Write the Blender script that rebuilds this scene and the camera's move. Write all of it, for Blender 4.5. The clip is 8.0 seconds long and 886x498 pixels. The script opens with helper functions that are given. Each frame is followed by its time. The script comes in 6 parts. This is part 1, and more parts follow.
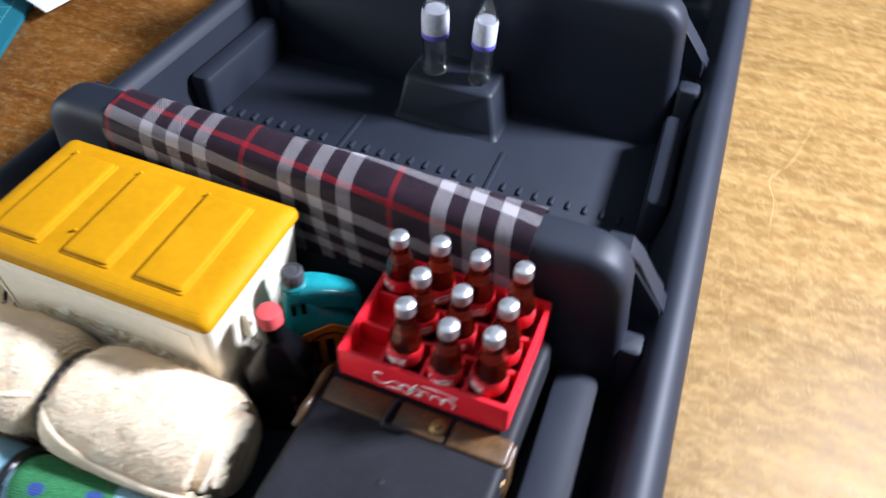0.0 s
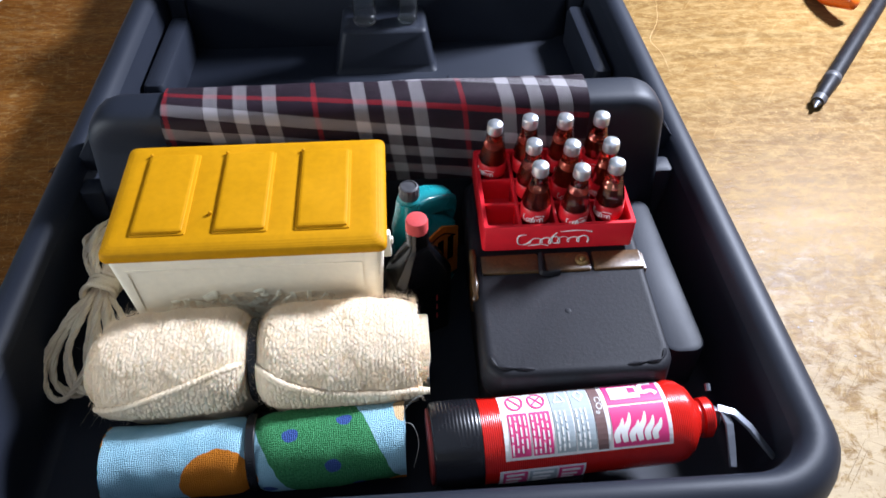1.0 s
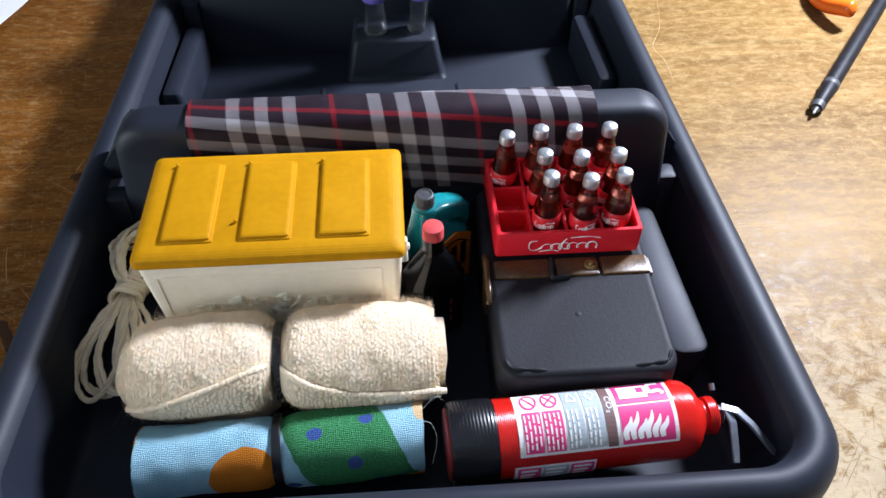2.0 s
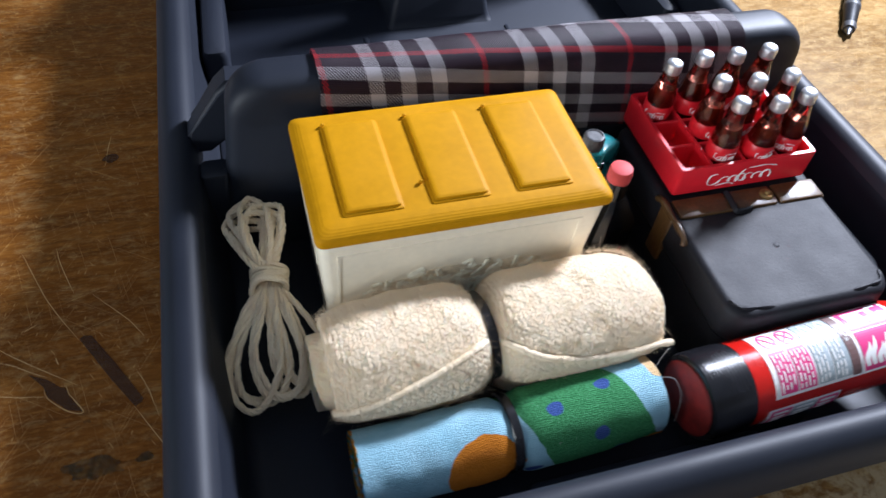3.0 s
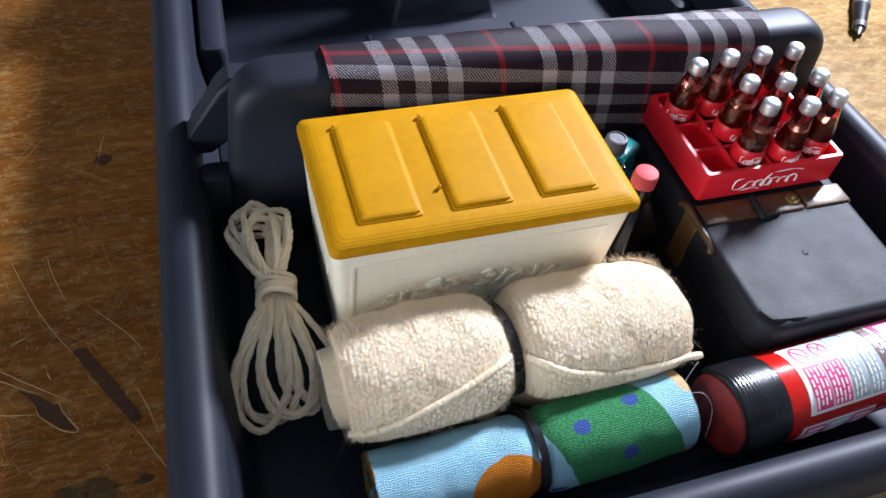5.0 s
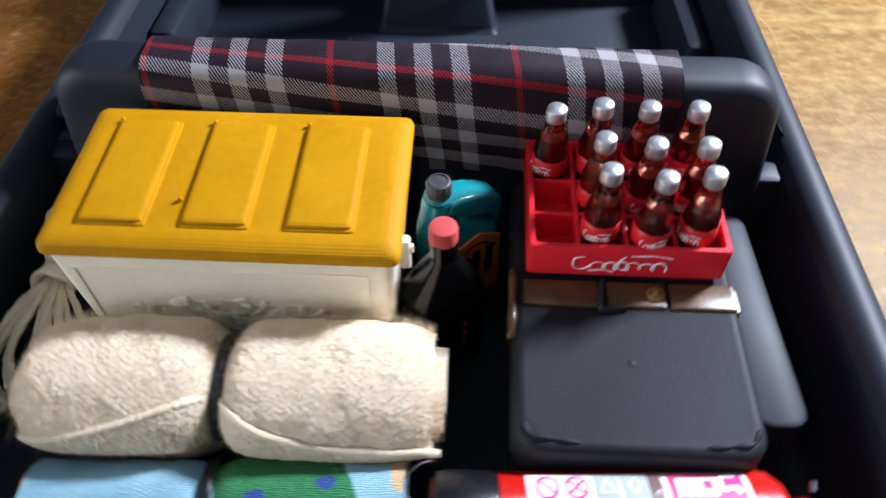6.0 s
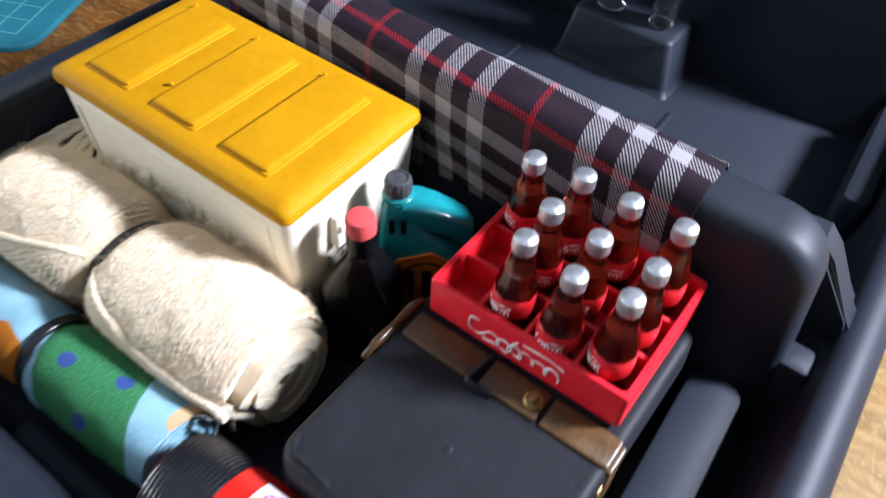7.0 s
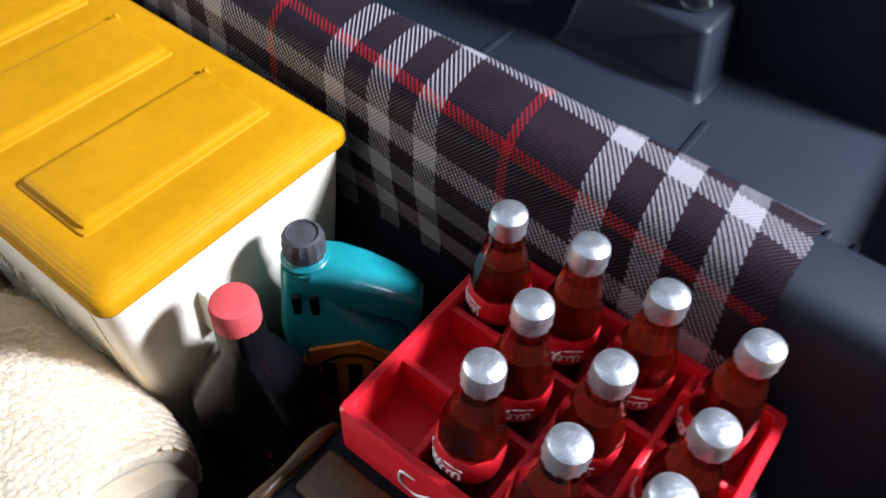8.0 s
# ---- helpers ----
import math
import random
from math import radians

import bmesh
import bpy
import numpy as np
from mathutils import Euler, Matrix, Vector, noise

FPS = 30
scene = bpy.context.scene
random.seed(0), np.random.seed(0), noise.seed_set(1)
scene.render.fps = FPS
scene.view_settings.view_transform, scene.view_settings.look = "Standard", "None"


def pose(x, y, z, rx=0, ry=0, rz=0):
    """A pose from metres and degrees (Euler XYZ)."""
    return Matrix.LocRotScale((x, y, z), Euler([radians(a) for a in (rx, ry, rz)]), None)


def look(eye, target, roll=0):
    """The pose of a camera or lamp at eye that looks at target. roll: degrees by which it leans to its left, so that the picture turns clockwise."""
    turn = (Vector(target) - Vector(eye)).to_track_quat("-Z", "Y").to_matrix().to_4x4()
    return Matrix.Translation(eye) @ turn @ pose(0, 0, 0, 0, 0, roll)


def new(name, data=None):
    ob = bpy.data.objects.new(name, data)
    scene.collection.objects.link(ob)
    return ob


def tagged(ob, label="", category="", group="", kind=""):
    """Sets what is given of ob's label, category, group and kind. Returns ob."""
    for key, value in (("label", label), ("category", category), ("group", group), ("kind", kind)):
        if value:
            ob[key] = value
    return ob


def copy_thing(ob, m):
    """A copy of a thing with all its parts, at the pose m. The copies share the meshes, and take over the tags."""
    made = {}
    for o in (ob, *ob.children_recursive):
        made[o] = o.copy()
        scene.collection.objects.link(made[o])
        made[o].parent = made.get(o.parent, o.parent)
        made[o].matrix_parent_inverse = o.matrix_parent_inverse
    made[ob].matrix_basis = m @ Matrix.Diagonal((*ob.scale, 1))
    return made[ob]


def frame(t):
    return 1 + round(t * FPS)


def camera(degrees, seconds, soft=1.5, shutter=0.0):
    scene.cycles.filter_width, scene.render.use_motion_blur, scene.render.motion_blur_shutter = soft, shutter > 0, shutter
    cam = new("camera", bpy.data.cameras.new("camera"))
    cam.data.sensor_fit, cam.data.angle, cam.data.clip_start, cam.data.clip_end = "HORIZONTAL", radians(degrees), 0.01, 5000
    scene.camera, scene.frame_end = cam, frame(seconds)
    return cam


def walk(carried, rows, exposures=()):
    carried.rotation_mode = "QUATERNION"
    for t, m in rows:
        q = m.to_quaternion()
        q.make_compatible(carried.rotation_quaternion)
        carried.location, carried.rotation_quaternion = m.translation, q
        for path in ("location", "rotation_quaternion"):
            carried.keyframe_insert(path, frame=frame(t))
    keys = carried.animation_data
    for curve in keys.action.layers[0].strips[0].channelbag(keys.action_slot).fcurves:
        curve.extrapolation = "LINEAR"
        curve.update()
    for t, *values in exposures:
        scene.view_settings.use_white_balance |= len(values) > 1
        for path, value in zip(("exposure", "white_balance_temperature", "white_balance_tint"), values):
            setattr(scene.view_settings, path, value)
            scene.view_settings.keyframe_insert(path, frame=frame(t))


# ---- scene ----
cam = camera(59.81, 8.0, shutter=0.3)
PATH = [
    (0, (0.14697, -0.09809, 0.22830), (-0.3436, 1.1689, -1.2393), 1.45),
    (0.2, (0.11376, -0.12647, 0.23597), (-0.1710, 1.1771, -1.2539), 1.05),
    (0.5, (0.06563, -0.15613, 0.23900), (0.0205, 1.1907, -1.2388), 1.24),
    (0.8, (0.04828, -0.16075, 0.23701), (0.1279, 1.1901, -1.2357), -0.24),
    (1, (0.05026, -0.16524, 0.23434), (0.1463, 1.1760, -1.2461), 0.50),
    (1.2, (0.05139, -0.16891, 0.23291), (0.1423, 1.1752, -1.2453), 0.17),
    (2.3, (0.03265, -0.16988, 0.24686), (0.1360, 1.1527, -1.2498), 0.66),
    (2.5, (0.01150, -0.16537, 0.23900), (0.1536, 1.1389, -1.2705), -0.32),
    (3, (-0.05808, -0.13767, 0.21726), (0.4153, 1.0667, -1.3077), 7.31),
    (3.5, (-0.09482, -0.11729, 0.19371), (0.5741, 1.0408, -1.2933), 12.06),
    (4, (-0.09933, -0.11763, 0.19191), (0.5893, 1.0396, -1.2868), 13.69),
    (4.2, (-0.09620, -0.11881, 0.19523), (0.5821, 1.0352, -1.2907), 13.53),
    (5.3, (-0.03940, -0.12636, 0.21171), (0.3884, 1.0710, -1.3321), 6.32),
    (5.5, (-0.01811, -0.12030, 0.21214), (0.3466, 1.0736, -1.3504), 4.65),
    (5.8, (0.01986, -0.12263, 0.20284), (0.2044, 1.1329, -1.3430), 1.29),
    (6, (0.05963, -0.11784, 0.20084), (0.0022, 1.1587, -1.3377), 0.10),
    (6.2, (0.10024, -0.11506, 0.19773), (-0.2482, 1.1304, -1.3278), -0.86),
    (6.5, (0.13307, -0.11131, 0.19690), (-0.4646, 1.0195, -1.3406), -0.02),
    (6.6, (0.13660, -0.10760, 0.19760), (-0.5290, 0.9700, -1.3490), 0.25),
    (6.8, (0.14349, -0.09979, 0.19926), (-0.5804, 0.9641, -1.3318), 0.92),
    (7, (0.13881, -0.08195, 0.18854), (-0.6004, 1.0043, -1.3193), 3.77),
    (7.2, (0.13075, -0.05935, 0.18438), (-0.6030, 1.0304, -1.3236), 4.52),
    (7.5, (0.12215, -0.04572, 0.16935), (-0.6079, 1.0564, -1.3314), 5.58),
    (7.8, (0.12070, -0.03408, 0.15858), (-0.6162, 1.0658, -1.3405), 5.46),
    (8, (0.11624, -0.02785, 0.15014), (-0.6272, 1.0233, -1.3804), 3.64),
]
# the camera's own slow brightening and darkening, in stops
METERED = [(0.0, 0.42), (0.6, 0.22), (1.2, 0.24), (2.4, 0.12), (3.2, 0.26), (4.2, 0.33), (5.4, 0.20), (6.1, 0.10), (6.5, 0.26), (7.0, 0.38), (8.0, 0.18)]
walk(cam, [(t, look(eye, target, roll)) for t, eye, target, roll in PATH], METERED)

# ---------------------------------------------------------------- light
world = bpy.data.worlds.new("room_air")
scene.world = world
world.use_nodes = True
world.node_tree.nodes["Background"].inputs[0].default_value = (0.85, 0.92, 1.0, 1)
world.node_tree.nodes["Background"].inputs[1].default_value = 0.30

LAMP_AT, LAMP_TO = (0.50, 0.300, 0.430), (0.10, 0.02, 0.0)
lamp_data = bpy.data.lights.new("desk_light", "AREA")
lamp_data.shape, lamp_data.size, lamp_data.energy = "DISK", 0.11, 13.6
lamp_data.color = (0.755, 0.82, 1.0)
desk_light = new("desk_light", lamp_data)
desk_light.matrix_world = look(LAMP_AT, LAMP_TO)

# added fill from the front left; no such source is seen, it fills the west wall's opening
fill_data = bpy.data.lights.new("fill_light", "AREA")
fill_data.shape, fill_data.size, fill_data.size_y, fill_data.energy = "RECTANGLE", 1.5, 0.7, 36.0
fill_data.color = (0.85, 0.92, 1.0)
fill_light = new("fill_light", fill_data)
fill_light.matrix_world = look((-1.89, -1.0, 0.42), (0.0, -1.0, 0.42))


# ---------------------------------------------------------------- materials
def nodes_of(name):
    m = bpy.data.materials.new(name)
    m.use_nodes = True
    nt = m.node_tree
    return m, nt, nt.nodes["Principled BSDF"]


def add(nt, kind, **values):
    n = nt.nodes.new(kind)
    for key, value in values.items():
        n.inputs[key].default_value = value
    return n


def coords(nt, kind="Object", scale=(1, 1, 1)):
    tc = nt.nodes.new("ShaderNodeTexCoord")
    mp = nt.nodes.new("ShaderNodeMapping")
    mp.inputs["Scale"].default_value = scale
    nt.links.new(tc.outputs[kind], mp.inputs["Vector"])
    return mp.outputs["Vector"]


def noise_tex(nt, vec, scale, detail=4.0, rough=0.55, distort=0.0):
    n = add(nt, "ShaderNodeTexNoise", Scale=scale, Detail=detail, Roughness=rough, Distortion=distort)
    nt.links.new(vec, n.inputs["Vector"])
    return n.outputs["Fac"]


def ramp(nt, fac, stops):
    r = nt.nodes.new("ShaderNodeValToRGB")
    e = r.color_ramp.elements
    while len(e) < len(stops):
        e.new(0.5)
    for el, (p, c) in zip(e, stops):
        el.position = p
        el.color = (*c, 1) if len(c) == 3 else c
    nt.links.new(fac, r.inputs["Fac"])
    return r.outputs["Color"]


def mix(nt, fac, a, b, blend="MIX"):
    n = nt.nodes.new("ShaderNodeMix")
    n.data_type, n.blend_type = "RGBA", blend
    for sock, v in ((n.inputs[0], fac), (n.inputs[6], a), (n.inputs[7], b)):
        if isinstance(v, bpy.types.NodeSocket):
            nt.links.new(v, sock)
        else:
            sock.default_value = v if not isinstance(v, tuple) or len(v) == 4 else (*v, 1)
    return n.outputs[2]


def calc(nt, op, a, b=0.0, c=0.0):
    n = nt.nodes.new("ShaderNodeMath")
    n.operation = op
    for sock, v in zip(n.inputs, (a, b, c)):
        if isinstance(v, bpy.types.NodeSocket):
            nt.links.new(v, sock)
        else:
            sock.default_value = v
    return n.outputs[0]


def bump(nt, bsdf, height, strength, distance):
    n = add(nt, "ShaderNodeBump", Strength=strength, Distance=distance)
    nt.links.new(height, n.inputs["Height"])
    nt.links.new(n.outputs["Normal"], bsdf.inputs["Normal"])


def simple(name, colour, rough=0.5, metal=0.0, spread=0.25, grain=300.0, patch=40.0, bump_mm=0.05, coat=0.0, spec=0.5):
    """A plain coloured surface with two scales of variation and fine relief."""
    m, nt, b = nodes_of(name)
    v = coords(nt)
    f1 = noise_tex(nt, v, patch, 3)
    f2 = noise_tex(nt, v, grain, 5)
    dark = tuple(c * (1 - spread) for c in colour)
    light = tuple(min(1, c * (1 + spread)) for c in colour)
    c1 = ramp(nt, f1, [(0.3, dark), (0.7, light)])
    c2 = ramp(nt, f2, [(0.3, dark), (0.7, light)])
    nt.links.new(mix(nt, 0.5, c1, c2), b.inputs["Base Color"])
    rr = nt.nodes.new("ShaderNodeMapRange")
    nt.links.new(f1, rr.inputs["Value"])
    rr.inputs["To Min"].default_value, rr.inputs["To Max"].default_value = max(0.03, rough - 0.09), min(1, rough + 0.09)
    nt.links.new(rr.outputs["Result"], b.inputs["Roughness"])
    b.inputs["Metallic"].default_value = metal
    b.inputs["Coat Weight"].default_value = coat
    b.inputs["Coat Roughness"].default_value = 0.12
    b.inputs["Specular IOR Level"].default_value = spec
    if bump_mm:
        bump(nt, b, f2, 0.6, bump_mm / 1000)
    return m


def table_wood():
    m, nt, b = nodes_of("varnished_wood")
    v = coords(nt)
    big = noise_tex(nt, coords(nt, scale=(0.10, 1.0, 1.0)), 60, 5, 0.6, 0.3)
    fine = noise_tex(nt, coords(nt, scale=(0.05, 1.0, 1.0)), 620, 6, 0.72, 0.1)
    mott = noise_tex(nt, coords(nt, scale=(0.30, 1.0, 1.0)), 620, 6, 0.70, 0.3)
    c = ramp(nt, big, [(0.28, (0.118, 0.039, 0.007)), (0.52, (0.182, 0.064, 0.011)), (0.78, (0.285, 0.116, 0.023))])
    c = mix(nt, ramp(nt, fine, [(0.36, (0.42,) * 3), (0.54, (0.0,) * 3)]), c, (0.060, 0.018, 0.004))
    c = mix(nt, ramp(nt, mott, [(0.50, (0, 0, 0)), (0.70, (0.45,) * 3)]), c, (0.45, 0.212, 0.048))
    # dark figure of the grain, running along the boards
    streak = noise_tex(nt, coords(nt, scale=(0.06, 1.0, 1.0)), 60, 4, 0.6, 0.9)
    c = mix(nt, ramp(nt, streak, [(0.54, (0, 0, 0)), (0.70, (0.62,) * 3)]), c, (0.075, 0.024, 0.006))
    # rubbed varnish; the lamp's glare is painted in as paler, yellower wood towards +x
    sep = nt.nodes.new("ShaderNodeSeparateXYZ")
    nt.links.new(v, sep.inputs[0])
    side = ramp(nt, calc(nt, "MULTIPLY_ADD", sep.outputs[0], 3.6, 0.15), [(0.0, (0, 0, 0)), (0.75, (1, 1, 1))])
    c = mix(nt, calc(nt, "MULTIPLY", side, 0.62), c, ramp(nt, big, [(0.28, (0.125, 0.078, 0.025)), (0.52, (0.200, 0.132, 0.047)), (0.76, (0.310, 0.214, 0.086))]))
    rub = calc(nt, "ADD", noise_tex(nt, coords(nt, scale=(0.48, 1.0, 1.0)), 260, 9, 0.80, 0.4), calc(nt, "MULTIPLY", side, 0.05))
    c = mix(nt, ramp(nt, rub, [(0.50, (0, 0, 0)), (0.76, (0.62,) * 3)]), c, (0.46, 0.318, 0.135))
    crack = noise_tex(nt, coords(nt, scale=(0.8, 1.0, 1.0)), 340, 3, 0.5, 1.5)
    c = mix(nt, ramp(nt, crack, [(0.69, (0, 0, 0)), (0.72, (0.7,) * 3)]), c, (0.10, 0.050, 0.018))
    # straight hairline scratches in several directions, and short pale nicks
    warp_n = add(nt, "ShaderNodeTexNoise", Scale=22.0, Detail=1.0)
    nt.links.new(v, warp_n.inputs["Vector"])
    warp = mix(nt, 0.0010, v, warp_n.outputs["Color"], "ADD")
    scr = None
    for k, (ang, long_, thin, keep, lim) in enumerate(((35, 0.036, 0.00017, 0.978, 0.40), (-58, 0.022, 0.00016, 0.975, 0.40), (78, 0.018, 0.00016, 0.978, 0.40),
                                                   (-20, 0.030, 0.00016, 0.982, 0.40), (8, 0.006, 0.00040, 0.982, 0.36), (60, 0.004, 0.00040, 0.985, 0.36), (-70, 0.002, 0.00060, 0.982, 0.36))):
        rot = nt.nodes.new("ShaderNodeVectorRotate")
        rot.rotation_type = "Z_AXIS"
        rot.inputs["Angle"].default_value = radians(ang)
        nt.links.new(warp, rot.inputs["Vector"])
        mp = nt.nodes.new("ShaderNodeMapping")
        mp.inputs["Scale"].default_value = (1 / long_, 1 / thin, 0.0)
        mp.inputs["Location"].default_value = (3.7 * k, 11.3 * k, 0)
        nt.links.new(rot.outputs["Vector"], mp.inputs["Vector"])
        vo = add(nt, "ShaderNodeTexVoronoi", Scale=1.0)
        vo.voronoi_dimensions = "2D"
        nt.links.new(mp.outputs["Vector"], vo.inputs["Vector"])
        pick = nt.nodes.new("ShaderNodeSeparateXYZ")
        nt.links.new(vo.outputs["Color"], pick.inputs[0])
        line = calc(nt, "MULTIPLY", calc(nt, "LESS_THAN", vo.outputs["Distance"], lim), calc(nt, "GREATER_THAN", pick.outputs[0], keep))
        line = calc(nt, "MULTIPLY", line, pick.outputs[1])
        scr = line if scr is None else calc(nt, "MAXIMUM", scr, line)
    c = mix(nt, calc(nt, "MULTIPLY", scr, 0.42), c, (0.62, 0.40, 0.17))
    # lamp glare painted white over worn varnish, with dark cuts, at the near right
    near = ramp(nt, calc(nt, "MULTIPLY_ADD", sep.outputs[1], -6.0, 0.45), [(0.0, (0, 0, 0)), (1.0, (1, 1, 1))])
    worn_glare = calc(nt, "MULTIPLY", side, near)
    pale = ramp(nt, calc(nt, "MULTIPLY_ADD", worn_glare, 0.22, noise_tex(nt, v, 150, 7, 0.72, 0.6)), [(0.55, (0, 0, 0)), (0.68, (0.85,) * 3)])
    c = mix(nt, calc(nt, "MULTIPLY", pale, worn_glare), c, (0.50, 0.40, 0.26))
    cut = None
    for k, (ang, long_, thin, keep) in enumerate(((48, 0.030, 0.00030, 0.955), (70, 0.018, 0.00028, 0.96), (-30, 0.016, 0.00028, 0.97))):
        rot = nt.nodes.new("ShaderNodeVectorRotate")
        rot.rotation_type = "Z_AXIS"
        rot.inputs["Angle"].default_value = radians(-ang)
        nt.links.new(warp, rot.inputs["Vector"])
        mp = nt.nodes.new("ShaderNodeMapping")
        mp.inputs["Scale"].default_value = (1 / long_, 1 / thin, 0.0)
        mp.inputs["Location"].default_value = (5.1 * k, 7.9 * k, 0)
        nt.links.new(rot.outputs["Vector"], mp.inputs["Vector"])
        vo = add(nt, "ShaderNodeTexVoronoi", Scale=1.0)
        vo.voronoi_dimensions = "2D"
        nt.links.new(mp.outputs["Vector"], vo.inputs["Vector"])
        pick = nt.nodes.new("ShaderNodeSeparateXYZ")
        nt.links.new(vo.outputs["Color"], pick.inputs[0])
        line = calc(nt, "MULTIPLY", calc(nt, "LESS_THAN", vo.outputs["Distance"], 0.38), calc(nt, "GREATER_THAN", pick.outputs[0], keep))
        cut = line if cut is None else calc(nt, "MAXIMUM", cut, line)
    c = mix(nt, calc(nt, "MULTIPLY", calc(nt, "MULTIPLY", cut, worn_glare), 0.85), c, (0.10, 0.055, 0.022))
    dark = noise_tex(nt, v, 13, 4, 0.6, 1.0)
    c = mix(nt, ramp(nt, dark, [(0.60, (0, 0, 0)), (0.78, (0.45,) * 3)]), c, (0.085, 0.032, 0.010))
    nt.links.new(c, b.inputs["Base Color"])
    r = ramp(nt, rub, [(0.40, (0.28,) * 3), (0.66, (0.50,) * 3)])
    nt.links.new(r, b.inputs["Roughness"])
    b.inputs["Specular IOR Level"].default_value = 0.09
    h = calc(nt, "SUBTRACT", calc(nt, "MULTIPLY", fine, 0.5), calc(nt, "MULTIPLY", scr, 0.8))
    h = calc(nt, "ADD", h, calc(nt, "ADD", calc(nt, "MULTIPLY", rub, 0.6), calc(nt, "MULTIPLY", mott, 0.4)))
    bump(nt, b, h, 0.45, 0.0004)
    return m


def stain_film(name, colour, cover, patchy):
    """A thin mark soaked into the varnish; the wood shows through it."""
    m, nt, b = nodes_of(name)
    v = coords(nt)
    n = noise_tex(nt, v, 420, 5, 0.7)
    nt.links.new(ramp(nt, n, [(0.35, tuple(c * 0.7 for c in colour)), (0.65, tuple(c * 1.4 for c in colour))]), b.inputs["Base Color"])
    b.inputs["Roughness"].default_value = 0.45
    nt.links.new(ramp(nt, noise_tex(nt, v, 260, 6, 0.75), [(0.50 - patchy, (max(0.0, cover - 0.9 * (patchy > 0.02)),) * 3), (0.50 + 0.5 * patchy, (cover,) * 3)]), b.inputs["Alpha"])
    return m


def plaid_cloth():
    """Tartan: u runs along the divider, v down the drape, both in metres."""
    m, nt, b = nodes_of("tartan_cloth")
    uv = nt.nodes.new("ShaderNodeTexCoord")
    sep = nt.nodes.new("ShaderNodeSeparateXYZ")
    nt.links.new(uv.outputs["UV"], sep.inputs[0])
    flat_u, flat_v = sep.outputs[0], sep.outputs[1]
    # the cloth lies askew on the divider
    u = calc(nt, "SUBTRACT", flat_u, calc(nt, "MULTIPLY", calc(nt, "SUBTRACT", flat_v, 0.0088), 0.12))
    v = calc(nt, "SUBTRACT", flat_v, calc(nt, "MULTIPLY", flat_u, 0.126))
    wob = calc(nt, "MULTIPLY", calc(nt, "SUBTRACT", noise_tex(nt, uv.outputs["UV"], 900, 2), 0.5), 0.0004)

    def stripes(x, centre, half, period=0.0510):
        d = calc(nt, "PINGPONG", calc(nt, "ADD", calc(nt, "SUBTRACT", x, centre - 10 * period), wob), period / 2)
        return calc(nt, "LESS_THAN", d, half)

    def either(*some):
        f = some[0]
        for s in some[1:]:
            f = calc(nt, "MAXIMUM", f, s)
        return f

    wu = either(*(stripes(u, -0.0051 + k * 0.0101, 0.0024) for k in (-1, 0, 1)))
    ru = stripes(u, 0.0204, 0.0009)
    wv = either(*(stripes(v, c, 0.0021, 0.2) for c in (-0.0130, -0.0045, 0.0195, 0.0279, 0.0363)))
    rv = stripes(calc(nt, "SUBTRACT", flat_v, calc(nt, "MULTIPLY", flat_u, 0.095)), 0.0116, 0.0010, 0.2)
    rv = calc(nt, "MAXIMUM", rv, stripes(calc(nt, "SUBTRACT", flat_v, calc(nt, "MULTIPLY", flat_u, 0.095)), 0.0375, 0.0012, 0.2))
    twill = calc(nt, "FRACT", calc(nt, "ADD", calc(nt, "MULTIPLY", u, 980.0), calc(nt, "MULTIPLY_ADD", v, -735.0, 900.0)))
    tw = calc(nt, "GREATER_THAN", twill, 0.52)
    fleck = calc(nt, "MULTIPLY", calc(nt, "GREATER_THAN", calc(nt, "FRACT", calc(nt, "MULTIPLY", v, 1500.0)), 0.62),
                 calc(nt, "GREATER_THAN", calc(nt, "FRACT", calc(nt, "MULTIPLY", calc(nt, "ADD", u, calc(nt, "MULTIPLY", v, 0.5)), 1400.0)), 0.45))
    cloud = noise_tex(nt, uv.outputs["UV"], 120, 4)
    hair = noise_tex(nt, uv.outputs["UV"], 2600, 3, 0.7)
    base = ramp(nt, cloud, [(0.3, (0.0085, 0.0045, 0.0070)), (0.7, (0.0180, 0.0092, 0.0145))])
    base = mix(nt, calc(nt, "MULTIPLY", fleck, calc(nt, "MULTIPLY", hair, 0.45)), base, (0.070, 0.054, 0.064))
    white = mix(nt, hair, (0.20, 0.18, 0.19), (0.42, 0.395, 0.40))
    red = (0.23, 0.009, 0.014)
    c = mix(nt, tw, mix(nt, rv, base, red), mix(nt, ru, base, red))
    lines = either(calc(nt, "MULTIPLY", wv, calc(nt, "LESS_THAN", twill, 0.37)), calc(nt, "MULTIPLY", wu, calc(nt, "GREATER_THAN", twill, 0.60)), calc(nt, "MULTIPLY", wv, wu))
    c = mix(nt, lines, c, white)
    nt.links.new(c, b.inputs["Base Color"])
    b.inputs["Roughness"].default_value = 0.46
    b.inputs["Specular IOR Level"].default_value = 0.07
    b.inputs["Sheen Weight"].default_value = 0.03
    b.inputs["Sheen Roughness"].default_value = 0.5
    b.inputs["Sheen Tint"].default_value = (0.75, 0.68, 0.80, 1)
    thread = calc(nt, "ADD", calc(nt, "SINE", calc(nt, "MULTIPLY", calc(nt, "ADD", u, v), 9000.0)), calc(nt, "MULTIPLY", cloud, 3.0))
    bump(nt, b, thread, 0.5, 0.00012)
    return m


